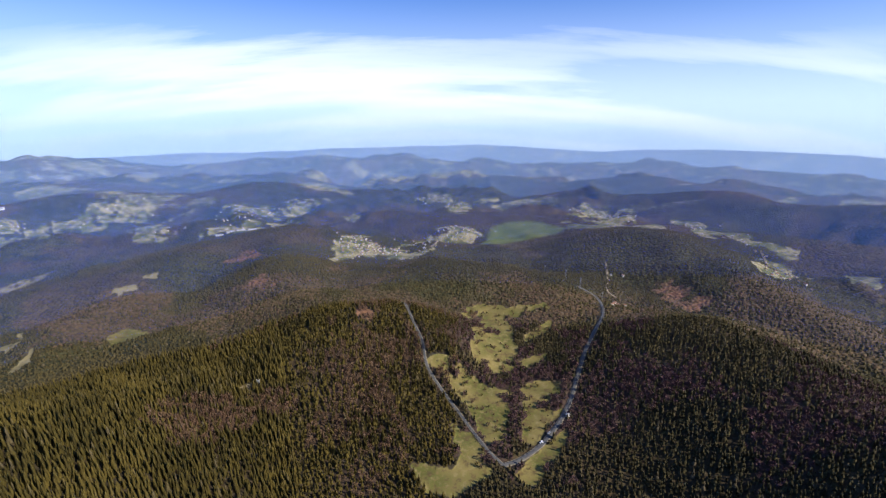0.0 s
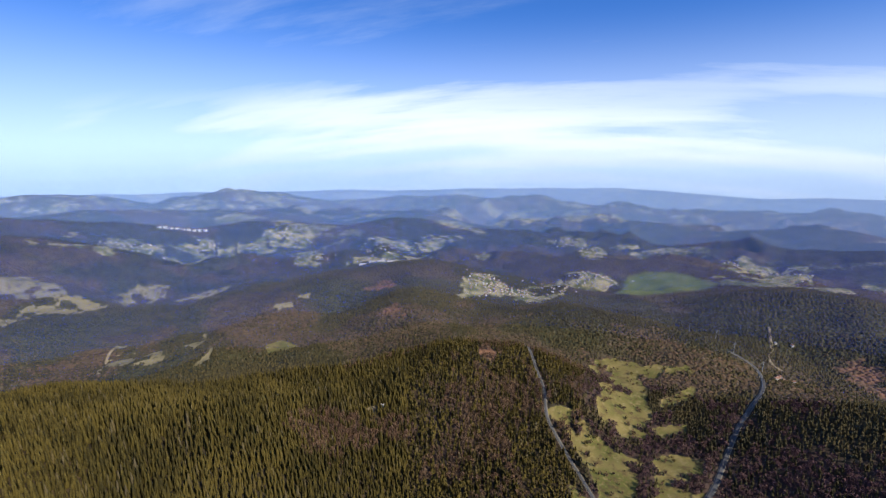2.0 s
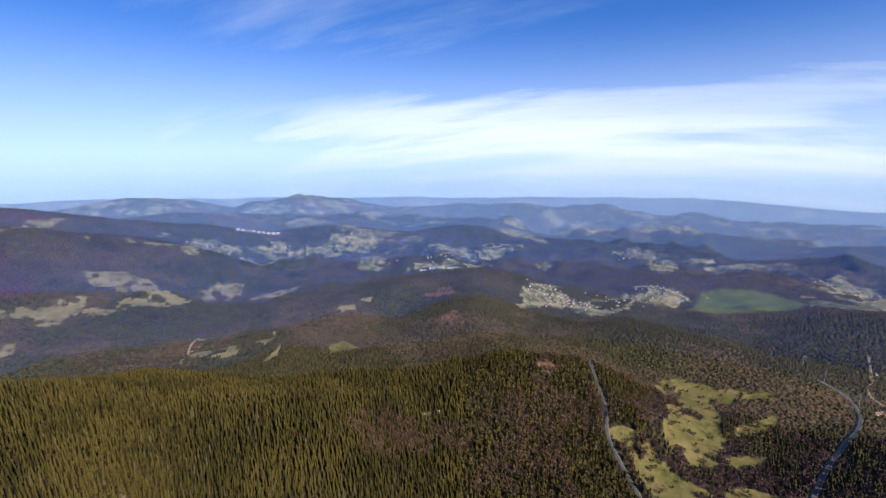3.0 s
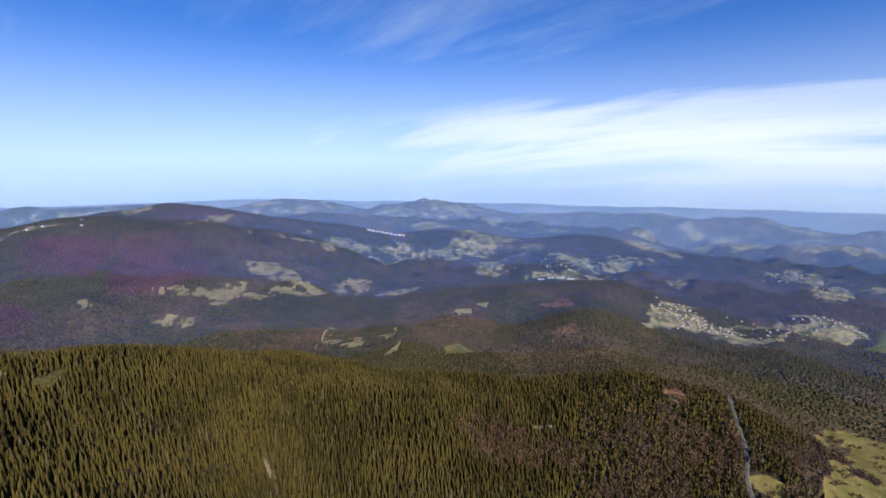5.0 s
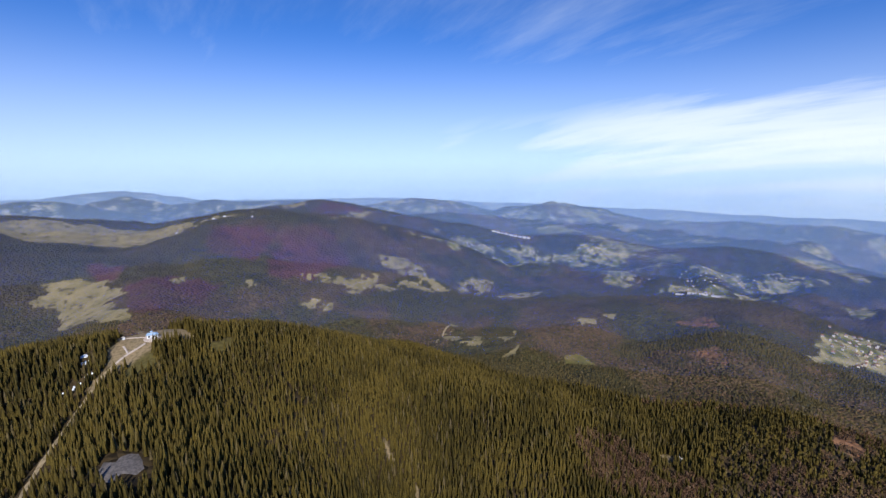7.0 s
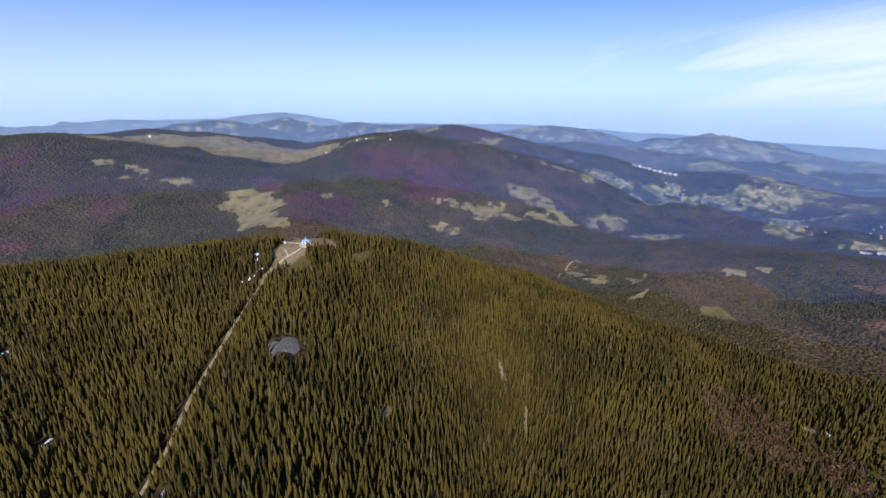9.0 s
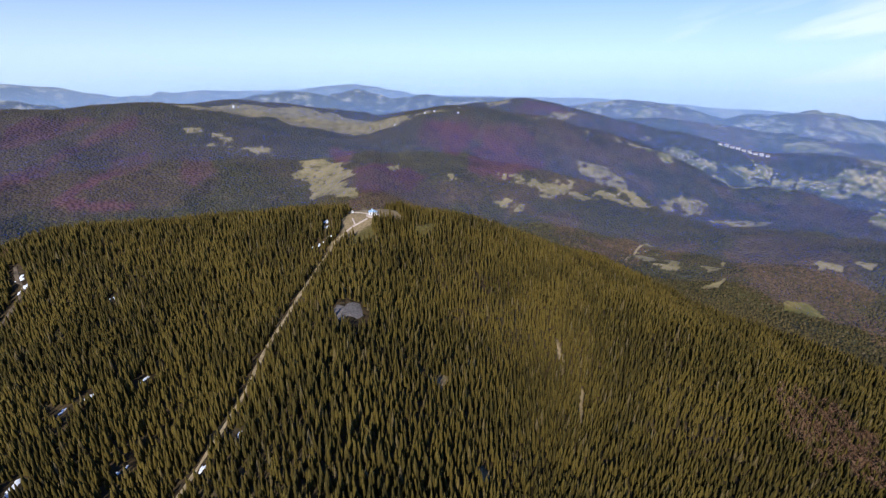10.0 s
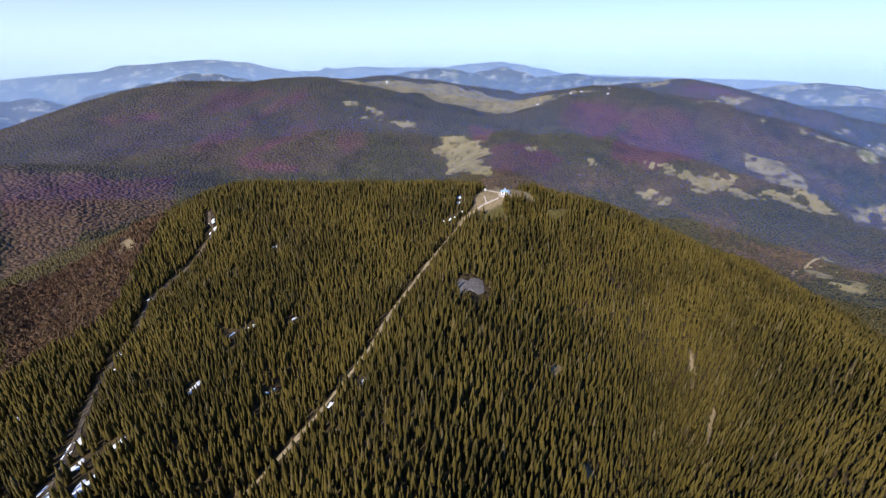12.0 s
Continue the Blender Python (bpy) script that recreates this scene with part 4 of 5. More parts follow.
def ribbon(name, pts, half, lift, mat, ragged=0.0, cross=5, parent=None, gap=3.0):
    """A way laid over the ground, with sides that go down into it."""
    line = smooth_line(pts, gap)
    way = np.gradient(line, axis=0)
    way /= np.linalg.norm(way, axis=1)[:, None] + 1e-9
    side = np.stack([-way[:, 1], way[:, 0]], 1)
    width = half * (1 + ragged * fnoise(line[:, 0], line[:, 1], 9, 33, 2))
    rows = []
    for k in np.linspace(-1, 1, cross):
        q = line + side * (width * k)[:, None]
        rows.append(np.c_[q, ground(q[:, 0], q[:, 1])])
    grid = np.stack(rows, 1)
    flat = grid[:, :, 2].mean(axis=1, keepdims=True) * 0.4 + grid[:, :, 2] * 0.6
    grid[:, :, 2] = flat + lift
    left, right = grid[:, :1].copy(), grid[:, -1:].copy()
    left[:, :, 2] -= 3.0
    right[:, :, 2] -= 3.0
    grid = np.concatenate([left, grid, right], 1)
    n, m = grid.shape[:2]
    i, j = np.meshgrid(np.arange(n - 1), np.arange(m - 1), indexing="ij")
    quads = np.stack([i * m + j, i * m + j + 1, (i + 1) * m + j + 1, (i + 1) * m + j], -1).reshape(-1, 4)
    me = mesh_from_arrays(name, grid.reshape(-1, 3), quads[:, ::-1], 4)
    me.materials.append(mat)
    ob = new(name, me)
    ob.parent = parent
    return ob


def build_ways():
    for plan, label in ((ROAD_LEFT, "narrow grey asphalt mountain road on the wooded ridge"), (ROAD_RIGHT, "grey asphalt mountain road curving through the valley")):
        half, pts = plan[0]
        road = tagged(ribbon("road", pts, half, 0.55, ASPHALT), label, "road", kind="structure")
        for s in (-1, 1):
            line = smooth_line(pts, 6.0)
            way = np.gradient(line, axis=0)
            way /= np.linalg.norm(way, axis=1)[:, None] + 1e-9
            edge = line + np.stack([-way[:, 1], way[:, 0]], 1) * s * (half + 0.3)
            ribbon("verge", [tuple(q) for q in edge], 0.5, 0.42, VERGE, 0.5, 3, road)
    half, pts = TRACK[0]
    tagged(ribbon("footpath", pts, half, 0.35, EARTH, 0.55), "pale dirt track climbing through spruce forest to the chapel", "path", kind="structure")
    half, pts = CUT[0]
    tagged(ribbon("forest_road", pts, half, 0.35, SHADED_EARTH, 0.7), "bare forest road cut through the spruces", "path", kind="structure")
    for pts in FARM_TRACKS:
        tagged(ribbon("farm_track", pts, 2.2, 0.9, EARTH, 0.4, 4, None, 8.0), "pale farm track between pastures", "path", kind="structure")


FARM_TRACKS = [
    [(-790, 552), (-761, 514), (-690, 451)],
    [(846, 1146), (831, 1106), (812, 1068)],
    [(357, 937), (335, 853), (301, 767), (309, 740)],
]


def lump(name, x, y, half, high, mat, seed, label, category, group=""):
    """A low uneven patch lying on the ground."""
    rng = np.random.default_rng(seed)
    bm = bmesh.new()
    rings, sides = 4, 14
    lobes = 1 + 0.35 * np.sin(np.arange(sides) * 2 * math.pi / sides * 2 + rng.uniform(0, 6)) + rng.uniform(-0.25, 0.25, sides)
    px, py = [x], [y]
    for k in range(1, rings + 1):
        for s in range(sides):
            a = 2 * math.pi * s / sides
            px.append(x + half * k / rings * lobes[s] * math.cos(a) * 1.25)
            py.append(y + half * k / rings * lobes[s] * math.sin(a) * 0.8)
    pz = ground(np.array(px), np.array(py))
    rise = [high] + [high * (1 - (k / rings) ** 2) - (0.6 if k == rings else 0) for k in range(1, rings + 1) for s in range(sides)]
    vs = [bm.verts.new((a - x, b - y, c + d + rng.uniform(-0.1, 0.1) - pz[0])) for a, b, c, d in zip(px, py, pz, rise)]
    for s in range(sides):
        bm.faces.new((vs[0], vs[1 + s], vs[1 + (s + 1) % sides]))
    for k in range(rings - 1):
        for s in range(sides):
            a, b = 1 + k * sides + s, 1 + k * sides + (s + 1) % sides
            bm.faces.new((vs[a], vs[a + sides], vs[b + sides], vs[b]))
    for f in bm.faces:
        f.smooth = True
    ob = tagged(part(name, bm, mat), label, category, group)
    ob.location = (x, y, pz[0])
    return ob


# ---------------------------------------------------------------- the chapel on the summit
WHITEWASH = plain("whitewash", (0.74, 0.74, 0.72), (0.62, 0.62, 0.61), 1.2, 0.8)
BLUE_TIN = plain("pale_blue_tin", (0.36, 0.50, 0.66), (0.28, 0.42, 0.58), 1.0, 0.5)
DARK_GLASS = plain("dark_glass", (0.03, 0.035, 0.045), (0.02, 0.025, 0.03), 1.0, 0.15)
PAVING = plain("pinkish_paving", (0.52, 0.44, 0.38), (0.40, 0.33, 0.28), 0.8, 0.9)
TILES = [plain("red_roof_tiles", (0.34, 0.19, 0.13), (0.26, 0.14, 0.09), 0.6), plain("brown_roof_tiles", (0.24, 0.13, 0.09), (0.17, 0.10, 0.07), 0.6), plain("pale_sheet_roof", (0.50, 0.47, 0.43), (0.40, 0.38, 0.35), 0.6)]
PLASTERS = [plain("white_plaster", (0.66, 0.60, 0.50), (0.54, 0.49, 0.41), 0.5), plain("cream_plaster", (0.62, 0.54, 0.40), (0.50, 0.44, 0.33), 0.5), plain("grey_plaster", (0.48, 0.46, 0.43), (0.38, 0.36, 0.34), 0.5)]
STEEL = plain("galvanised_steel", (0.30, 0.31, 0.32), (0.24, 0.25, 0.26), 2.0, 0.5)


def box(bm, x, y, z, sx, sy, sz, bevel=0.0):
    """A box of that size whose foot stands at x, y, z."""
    made = bmesh.ops.create_cube(bm, size=1.0, matrix=Matrix.LocRotScale((x, y, z + sz / 2), None, (sx, sy, sz)))
    if bevel:
        edges = list({e for v in made["verts"] for e in v.link_edges})
        bmesh.ops.bevel(bm, geom=edges, offset=bevel, segments=1, affect="EDGES")


def prism(bm, rings, sides, phase=0.0):
    """Rings of (radius, height) round the z axis, closed at both ends."""
    levels = []
    for r, z in rings:
        levels.append([bm.verts.new((r * math.cos(phase + 2 * math.pi * s / sides), r * math.sin(phase + 2 * math.pi * s / sides), z)) for s in range(sides)])
    for a, b in zip(levels[:-1], levels[1:]):
        for s in range(sides):
            bm.faces.new((a[s], a[(s + 1) % sides], b[(s + 1) % sides], b[s]))
    bm.faces.new(levels[-1])
    bm.faces.new(levels[0][::-1])


def hip_roof(bm, sx, sy, z, rise, over, ridge_part=0.45):
    """A hipped roof with eaves and a fascia."""
    x, y = sx / 2 + over, sy / 2 + over
    k = x * ridge_part
    low = [bm.verts.new(p) for p in ((-x, -y, z - 0.18), (x, -y, z - 0.18), (x, y, z - 0.18), (-x, y, z - 0.18))]
    eave = [bm.verts.new(p) for p in ((-x, -y, z), (x, -y, z), (x, y, z), (-x, y, z))]
    top = [bm.verts.new((-k, 0, z + rise)), bm.verts.new((k, 0, z + rise))]
    bm.faces.new(low[::-1])
    for s in range(4):
        bm.faces.new((low[s], low[(s + 1) % 4], eave[(s + 1) % 4], eave[s]))
    bm.faces.new((eave[0], eave[1], top[1], top[0]))
    bm.faces.new((eave[2], eave[3], top[0], top[1]))
    bm.faces.new((eave[1], eave[2], top[1]))
    bm.faces.new((eave[3], eave[0], top[0]))


def gable_roof(bm, sx, sy, z, rise, over):
    x, y = sx / 2 + over, sy / 2 + over
    a = [bm.verts.new(p) for p in ((-x, -y, z), (x, -y, z), (x, 0, z + rise), (-x, 0, z + rise), (x, y, z), (-x, y, z))]
    b = [bm.verts.new(v.co - Vector((0, 0, 0.25))) for v in a]
    for f in ((0, 1, 2, 3), (3, 2, 4, 5)):
        bm.faces.new([a[i] for i in f])
        bm.faces.new([b[i] for i in f[::-1]])
    for i, j in ((0, 1), (1, 2), (2, 4), (4, 5), (5, 3), (3, 0)):
        bm.faces.new((b[i], b[j], a[j], a[i]))


def thing(name, x, y, turn, label, category, group="", sink=0.0):
    ob = tagged(new(name), label, category, group)
    z = float(ground(np.array([x]), np.array([y]))[0]) - sink
    ob.matrix_basis = pose(x, y, z, 0, 0, turn)
    return ob


def build_chapel(x, y, turn):
    c = thing("chapel", x, y, turn, "small whitewashed chapel with a pale blue hipped tin roof and lantern", "chapel")
    bm = bmesh.new()
    prism(bm, [(6.4, -1.6), (6.4, 0.30), (6.2, 0.40)], 24)
    part("terrace", bm, PAVING, c, "round pinkish paved terrace")
    bm = bmesh.new()
    box(bm, 0, 0, 0.4, 7.4, 5.6, 0.5, 0.05)
    part("plinth", bm, PLASTERS[2], c, "grey plinth")
    bm = bmesh.new()
    box(bm, 0, 0, 0.9, 7.0, 5.2, 2.9, 0.05)
    part("wall", bm, WHITEWASH, c)
    bm = bmesh.new()
    prism(bm, [(1.5, 0.4), (1.5, 3.2), (1.4, 3.3)], 12)
    apse = part("apse", bm, WHITEWASH, c)
    apse.location = (3.5, 0, 0)
    bm = bmesh.new()
    prism(bm, [(1.75, 3.25), (1.75, 3.4), (0.05, 4.2)], 12)
    part("apse_roof", bm, BLUE_TIN, c).location = (3.5, 0, 0)
    bm = bmesh.new()
    hip_roof(bm, 7.0, 5.2, 3.95, 1.35, 0.45)
    part("roof", bm, BLUE_TIN, c, "pale blue hipped tin roof")
    bm = bmesh.new()
    prism(bm, [(0.95, 4.6), (0.95, 5.9)], 8, 0.39)
    drum = part("lantern", bm, WHITEWASH, c)
    for k in range(8):
        a = 2 * math.pi * k / 8 + math.pi / 4
        bm = bmesh.new()
        box(bm, 0, 0, 5.25, 0.10, 0.3, 0.5)
        w = part("window", bm, DARK_GLASS, drum)
        w.matrix_basis = pose(0.87 * math.cos(a), 0.87 * math.sin(a), 0, 0, 0, math.degrees(a))
    bm = bmesh.new()
    prism(bm, [(1.15, 5.85), (1.15, 5.97), (0.95, 6.3), (0.6, 6.6), (0.06, 6.8)], 12)
    part("lantern_roof", bm, BLUE_TIN, c)
    bm = bmesh.new()
    box(bm, 0, 0, 6.75, 0.10, 0.10, 1.0)
    box(bm, 0, 0, 7.25, 0.10, 0.55, 0.10)
    part("cross", bm, STEEL, c)
    for s in (-1, 1):
        for wx in (-1.7, 1.7):
            bm = bmesh.new()
            box(bm, wx, s * 2.6, 1.7, 1.15, 0.12, 1.45, 0.02)
            win = part("window", bm, DARK_GLASS, c)
            bm = bmesh.new()
            box(bm, wx, s * 2.67, 1.56, 1.4, 0.22, 0.12)
            part("sill", bm, WHITEWASH, win)
    bm = bmesh.new()
    box(bm, -3.52, 0, 0.9, 0.14, 1.3, 2.2, 0.02)
    part("door", bm, BARK, c)
    bm = bmesh.new()
    box(bm, -4.3, 0, 0.4, 1.5, 2.2, 0.45, 0.03)
    part("doorstep", bm, PAVING, c)
    return c


def build_house(variant):
    """A village house: walls, roof, chimney. Built once for each variant and copied."""
    rng = random.Random(variant)
    sx, sy, h = rng.uniform(7.5, 11), rng.uniform(6.5, 8.5), rng.uniform(4.0, 6.5)
    c = new("house")
    bm = bmesh.new()
    box(bm, 0, 0, -2.5, sx, sy, h + 2.5)
    if rng.random() < 0.5:
        box(bm, sx * 0.5, sy * 0.1, -2.5, sx * 0.4, sy * 0.6, h * 0.6 + 2.5)
    part("wall", bm, PLASTERS[variant % 3], c)
    bm = bmesh.new()
    if variant % 2:
        hip_roof(bm, sx, sy, h + 0.1, 2.4, 0.6)
    else:
        gable_roof(bm, sx, sy, h + 0.25, 2.6, 0.6)
    part("roof", bm, TILES[(0, 0, 1, 0, 2)[variant % 5]], c)
    bm = bmesh.new()
    box(bm, sx * 0.2, sy * 0.15, h + 0.5, 0.8, 0.8, 2.6)
    part("chimney", bm, PLASTERS[2], c)
    for s in (-1, 1):
        bm = bmesh.new()
        box(bm, sx * 0.22 * s, -sy / 2, 1.2, 1.3, 0.16, 1.4)
        part("window", bm, DARK_GLASS, c)
    return c


# ---------------------------------------------------------------- laying it all out
def build_spruce(variant):
    """A single spruce: tapered trunk and tiered crown, 1 m tall at scale 1."""
    rng = random.Random(variant)
    c = new("spruce_tree")
    bm = bmesh.new()
    prism(bm, [(0.022, -0.05), (0.016, 0.3), (0.004, 0.9)], 5)
    part("trunk", bm, BARK, c)
    tiers = 6
    profile = []
    for k in range(tiers):
        z = 0.06 + 0.86 * k / tiers
        r = 0.15 * (1 - k / tiers) ** 0.85
        profile += [(r, z), (r * 0.45, z + 0.12)]
    profile.append((0.0, 1.0))
    v, f = cone_crown(profile, 9, 300 + variant)
    me = mesh_from_arrays("crown", v, f, 3)
    me.materials.append(SPRUCE)
    crown = new("crown", me)
    crown.parent = c
    return tagged(c, "olive-green spruce standing on the summit hill", "tree", "spruces round the chapel")


def build_bush(variant):
    c = new("bare_tree")
    bm = bmesh.new()
    prism(bm, [(0.05, -0.05), (0.03, 0.4), (0.01, 0.8)], 5)
    part("trunk", bm, BARK, c)
    v, f = twig_crown(70, 400 + variant, 0.17)
    v = v * np.array([0.5, 0.5, 1.0])
    me = mesh_from_arrays("crown", v, f, 3)
    me.materials.append(BEECH if variant % 3 else SPRUCE)
    crown = new("crown", me)
    crown.parent = c
    return tagged(c, "leafless brown tree standing in the valley meadow", "tree", "trees in the valley meadow")


def plant_singles(kinds, places, low, high, seed):
    rng = random.Random(seed)
    z = ground(np.array([p[0] for p in places]), np.array([p[1] for p in places]))
    for k, (x, y) in enumerate(places):
        h = rng.uniform(low, high)
        m = pose(x, y, z[k], 0, 0, rng.uniform(0, 360)) @ Matrix.Diagonal((h, h, h, 1))
        if k < len(kinds):
            kinds[k].matrix_basis = m
        else:
            src = kinds[k % len(kinds)]
            ob = copy_thing(src, pose(x, y, z[k], 0, 0, rng.uniform(0, 360)))
            ob.scale = (h, h, h)


def build_villages():
    rng = random.Random(11)
    kinds = [build_house(k) for k in range(10)]
    looks = ("white", "cream", "grey")
    roofs = ("red-tiled", "red-tiled", "brown-tiled", "red-tiled", "pale sheet")
    spots = []
    for x, y, spread, count in VILLAGES:
        for k in range(int(count * 1.15)):
            for attempt in range(12):
                px, py = x + rng.gauss(0, spread * 0.75), y + rng.gauss(0, spread * 0.75)
                if all((px - a) ** 2 + (py - b) ** 2 > 11**2 for a, b in spots):
                    spots.append((px, py))
                    break
    spots.sort(key=lambda p: p[0] ** 2 + p[1] ** 2)
    z = ground(np.array([p[0] for p in spots]), np.array([p[1] for p in spots]))
    far = {}
    for k, (x, y) in enumerate(spots):
        v = k % len(kinds)
        size = rng.uniform(0.42, 0.62)
        m = pose(x, y, z[k], 0, 0, rng.choice((0, 90, 20, 110, -25)) + rng.uniform(-12, 12))
        if k >= 290:
            # too far off to tell apart: walls and roofs of the same houses, joined
            for piece in kinds[v].children:
                far.setdefault(piece.data.materials[0], []).append((piece.data, m @ Matrix.Diagonal((size, size, size, 1))))
            continue
        ob = kinds[v] if k < len(kinds) else copy_thing(kinds[v], m)
        ob.matrix_basis = m
        ob.scale = (size, size, size)
        tagged(ob, "small %s plastered village house with %s roof" % (looks[v % 3], roofs[v % 5]), "house", "village houses")
    bm, mats = bmesh.new(), list(far)
    for i, mat in enumerate(mats):
        for data, m in far[mat]:
            start = len(bm.faces)
            bm.from_mesh(data)
            bm.faces.ensure_lookup_table()
            made = bm.faces[start:]
            for f in made:
                f.material_index = i
            bmesh.ops.transform(bm, matrix=m, verts=list({v for f in made for v in f.verts}))
    me = bpy.data.meshes.new("distant_houses")
    bm.to_mesh(me)
    bm.free()
    for mat in mats:
        me.materials.append(mat)
    tagged(new("distant_houses", me), "pale houses of far villages with red and brown roofs", "houses", kind="stuff")


def build_block(x, y, turn, length, storeys):
    """A white apartment block of the far town."""
    c = thing("apartment_block", x, y, turn, "long white apartment block in the distant town", "building", "town blocks")
    h = 3.0 * storeys
    bm = bmesh.new()
    box(bm, 0, 0, -6, length, 11, h + 6)
    part("wall", bm, WHITEWASH, c)
    bm = bmesh.new()
    hip_roof(bm, length, 11, h + 0.1, 1.8, 0.5, 0.8)
    part("roof", bm, TILES[1], c)
    for k in range(storeys):
        bm = bmesh.new()
        for s in (-1, 1):
            box(bm, 0, s * 5.5, 1.0 + 3 * k, length * 0.9, 0.2, 1.3)
        part("window_band", bm, DARK_GLASS, c)


def build_summit():
    build_chapel(-474.0, -5.0, 80).scale = (1.08, 1.08, 1.08)
    # the trodden summit and its stones
    c = thing("hut", -490.0, -27.0, 15, "tiny white wooden hut beside the chapel wall", "hut", sink=0.2)
    bm = bmesh.new()
    box(bm, 0, 0, 0, 2.2, 2.0, 2.2, 0.04)
    part("wall", bm, WHITEWASH, c)
    bm = bmesh.new()
    gable_roof(bm, 2.2, 2.0, 2.3, 0.8, 0.3)
    part("roof", bm, PLASTERS[0], c)
    bm = bmesh.new()
    box(bm, 0, -1.02, 0.1, 0.8, 0.08, 1.8)
    part("door", bm, BARK, c)
    ob = ribbon("low_wall", [(-490, -25), (-486, -20), (-481, -14), (-478, -9)], 0.25, 0.7, PAVING, 0.0, 3)
    tagged(ob, "low pale stone wall leading to the chapel", "wall", kind="structure")
    ob = ribbon("paved_path", [(-448, -34), (-456, -26), (-462, -17), (-467, -11)], 0.9, 0.55, PAVING, 0.2, 4)
    tagged(ob, "pale paved path leading up to the chapel terrace", "path", kind="structure")
    ob = ribbon("paved_path", [(-457, -24), (-464, -25), (-472, -27)], 0.7, 0.55, PAVING, 0.2, 4)
    tagged(ob, "pale paved path branching off to the white hut", "path", kind="structure")


build_ways()
rng = random.Random(3)
for half, pts in SNOW + SUMMIT_SNOW:
    for k in range(3):
        lump("snow_patch", pts[0][0] + rng.gauss(0, half * 0.9), pts[0][1] + rng.gauss(0, half * 0.9), half * rng.uniform(0.8, 1.5), 0.35, SNOWY, rng.randrange(999), "patch of old snow lying between spruces", "snow", "snow patches")
lump("scree_patch", -304, -29, 14.0, 0.7, SCREE, 80, "patch of grey scree in the spruce forest", "scree")
build_summit()
plant_singles([build_spruce(k) for k in range(6)], SINGLES, 8.0, 16.0, 5)
rng = np.random.default_rng(77)
px, py = rng.uniform(-10, 175, 1500), rng.uniform(340, 700, 1500)
inside = patches(px, py, "meadow", 0.2) > 0.6
plant_singles([build_bush(k) for k in range(6)], list(zip(px[inside], py[inside]))[:150], 1.6, 6.0, 6)
build_villages()
for k in range(9):
    build_block(-1701 + 10.5 * k, 1461 + 19.7 * k, 60 + 5 * (k % 3), 15, 3 + k % 2)
for x, y in ((-1582, 196), (-1580, 228), (-1589, 315), (-1524, 300), (-1560, 91)):
    c = thing("mountain_hut", x, y, 30, "small white hut on the bare ridge", "hut", "huts on the ridge")
    c.scale = (0.6, 0.6, 0.6)
    bm = bmesh.new()
    box(bm, 0, 0, -2, 9, 7, 6)
    part("wall", bm, WHITEWASH, c)
    bm = bmesh.new()
    gable_roof(bm, 9, 7, 4.2, 2.2, 0.4)
    part("roof", bm, TILES[2], c)
c = thing("white_dome", -1756, -460, 0, "white weather-station dome on the bare ridge", "dome")
c.scale = (0.7, 0.7, 0.7)
bm = bmesh.new()
prism(bm, [(5.5, -2), (5.5, 3)], 16)
part("base", bm, WHITEWASH, c)
bm = bmesh.new()
prism(bm, [(6.5, 3), (7.2, 5.5), (6.6, 8.5), (4.8, 11), (2.2, 12.4), (0.1, 12.7)], 16)
part("shell", bm, WHITEWASH, c)
c = thing("house", -210, 447, 30, "small white forest house in a sunny clearing", "house")
c.scale = (0.65, 0.65, 0.65)
bm = bmesh.new()
box(bm, 0, 0, -2, 9, 7, 6)
part("wall", bm, PLASTERS[0], c)
bm = bmesh.new()
gable_roof(bm, 9, 7, 4.2, 2.4, 0.5)
part("roof", bm, TILES[2], c)
for s in (-1, 1):
    bm = bmesh.new()
    box(bm, 2.2 * s, -3.5, 1.2, 1.2, 0.14, 1.3)
    part("window", bm, DARK_GLASS, c)
for k in range(4):
    c = thing("long_shed", -640 + 27 * k, 1245 + 11 * k, 23, "long pale farm shed with a sheet roof", "shed", "farm sheds")
    bm = bmesh.new()
    box(bm, 0, 0, -3, 21, 8, 5.8)
    part("wall", bm, PLASTERS[0], c)
    bm = bmesh.new()
    gable_roof(bm, 21, 8, 3.0, 1.6, 0.4)
    part("roof", bm, TILES[2], c)


# ---------------------------------------------------------------- along the valley road
CAR_WHITE = plain("white_car_paint", (0.78, 0.78, 0.78), (0.72, 0.72, 0.72), 1.0, 0.3)
CAR_GREY = plain("grey_car_paint", (0.28, 0.29, 0.31), (0.24, 0.25, 0.27), 1.0, 0.3)
RUBBER = plain("tyre_rubber", (0.02, 0.02, 0.02), (0.03, 0.03, 0.03), 3.0, 0.9)


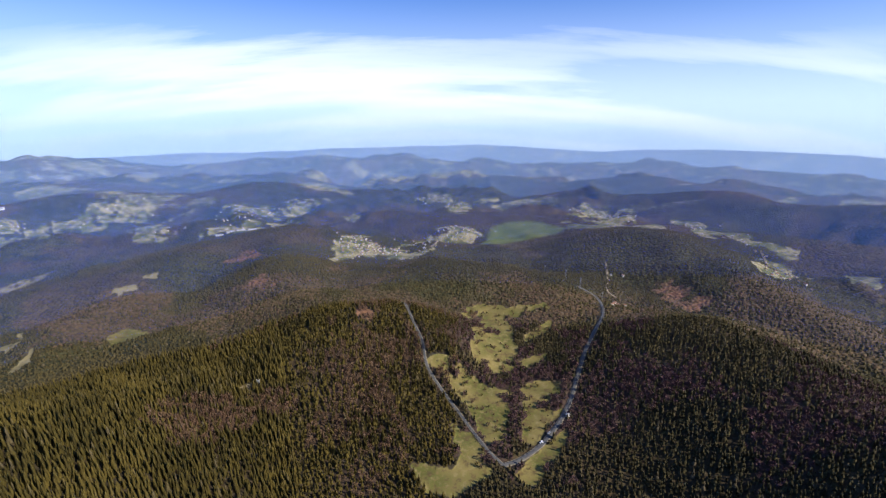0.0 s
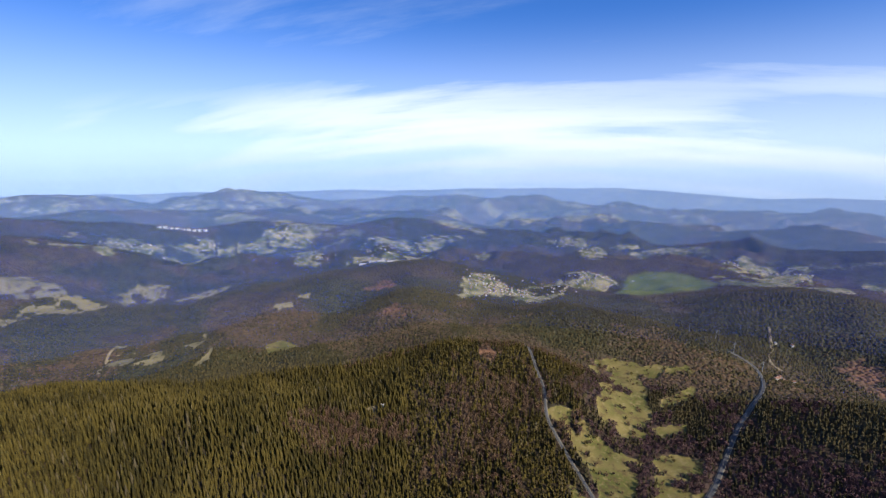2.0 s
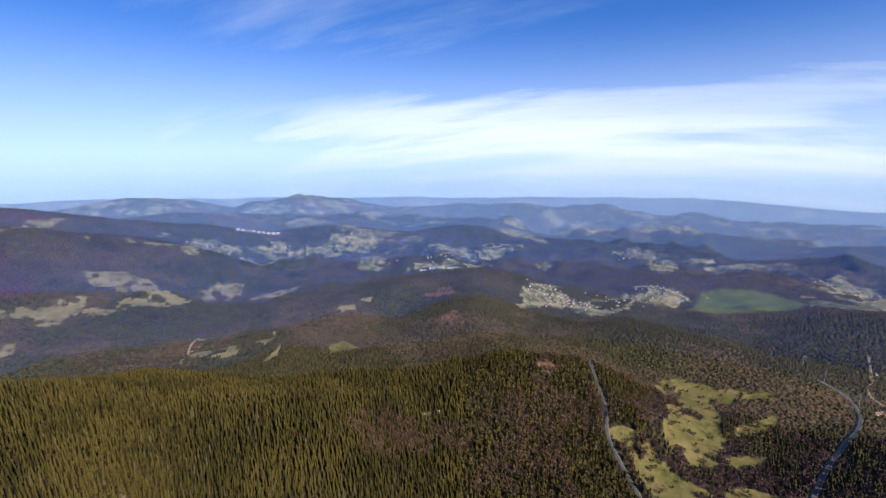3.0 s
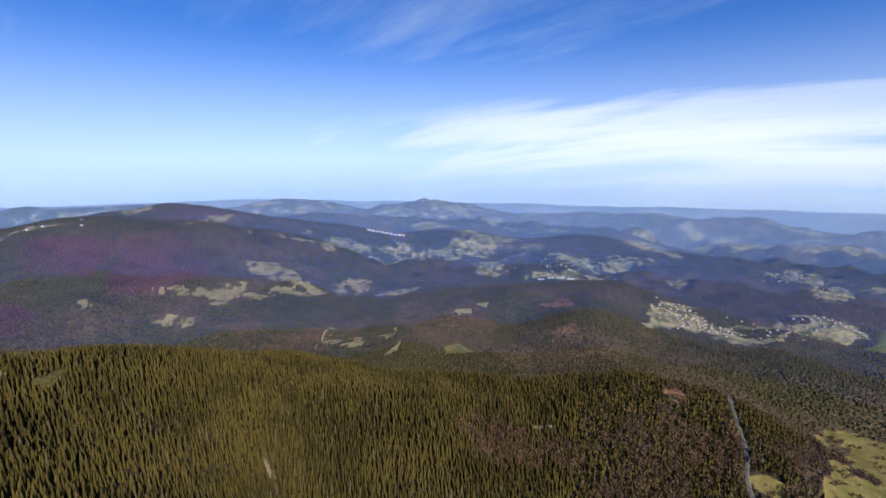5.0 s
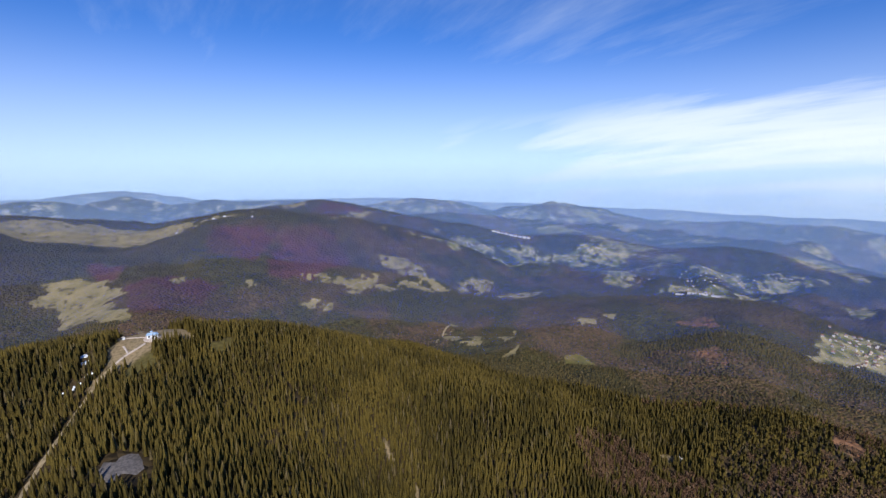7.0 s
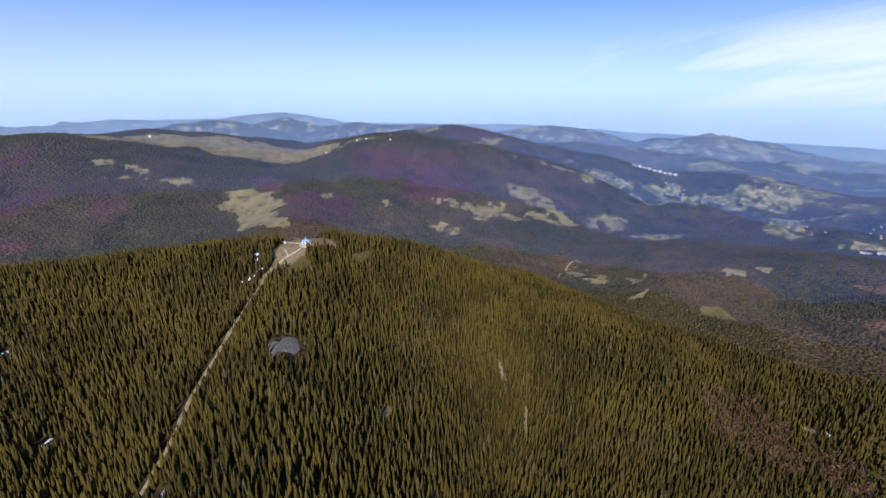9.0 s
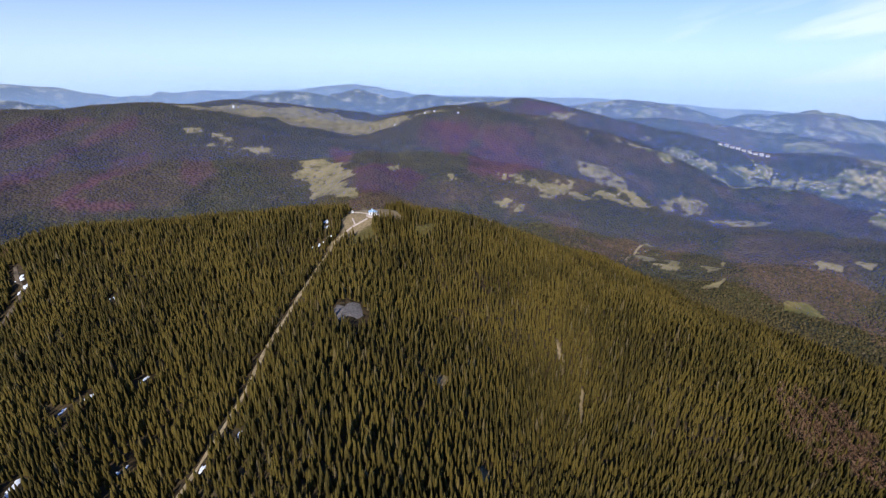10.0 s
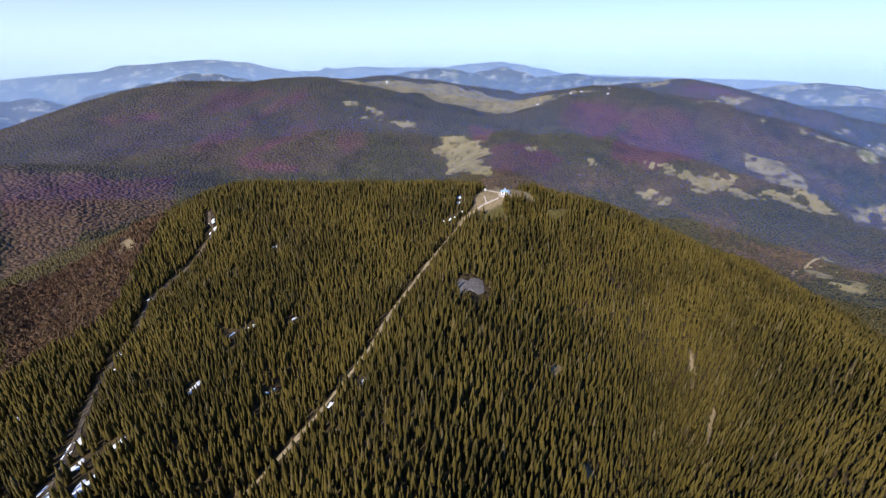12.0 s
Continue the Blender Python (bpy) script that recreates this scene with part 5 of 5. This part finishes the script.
def build_car(x, y, turn, paint, label):
    c = thing("car", x, y, turn, label, "car", "cars on the valley road", sink=-0.75)
    bm = bmesh.new()
    box(bm, 0, 0, 0.35, 4.3, 1.75, 0.75, 0.12)
    part("body", bm, paint, c)
    bm = bmesh.new()
    vs = bmesh.ops.create_cube(bm, size=1.0, matrix=Matrix.LocRotScale((-0.2, 0, 1.35), None, (2.4, 1.6, 0.6)))["verts"]
    for v in vs:
        if v.co.z > 1.4:
            v.co.x = -0.2 + (v.co.x + 0.2) * 0.7
            v.co.y *= 0.85
    part("cabin", bm, DARK_GLASS, c)
    bm = bmesh.new()
    box(bm, -0.2, 0, 1.62, 1.75, 1.4, 0.08, 0.02)
    part("roof", bm, paint, c)
    for sx in (-1.35, 1.35):
        for sy in (-0.85, 0.85):
            bm = bmesh.new()
            prism(bm, [(0.34, -0.11), (0.34, 0.11)], 12)
            part("wheel", bm, RUBBER, c).matrix_basis = pose(sx, sy, 0.34, 90, 0, 0)


build_car(100, 375, 40, CAR_WHITE, "white car on the grey valley road")
build_car(110, 387, 42, CAR_GREY, "grey car on the valley road")
c = thing("roadside_kiosk", 136, 412, 55, "small white kiosk beside the valley road", "kiosk", sink=0.2)
bm = bmesh.new()
box(bm, 0, 0, 0, 4.2, 3.2, 2.8, 0.05)
part("wall", bm, PLASTERS[0], c)
bm = bmesh.new()
gable_roof(bm, 4.2, 3.2, 3.0, 0.9, 0.35)
part("roof", bm, TILES[2], c)
bm = bmesh.new()
box(bm, 0, -1.6, 0.9, 1.6, 0.12, 1.1)
part("window", bm, DARK_GLASS, c)
for x, y in ((224, 933), (239, 822), (245, 749), (269, 702)):
    c = thing("power_pylon", x, y, 20, "thin grey steel power pylon above the pines", "pylon", "power pylons", sink=0.5)
    bm = bmesh.new()
    prism(bm, [(0.5, 0), (0.32, 9), (0.16, 18)], 4, 0.785)
    part("mast", bm, STEEL, c)
    for z, half in ((13.5, 2.8), (16.0, 2.1)):
        bm = bmesh.new()
        box(bm, 0, 0, z, 2 * half, 0.25, 0.25)
        part("crossarm", bm, STEEL, c)
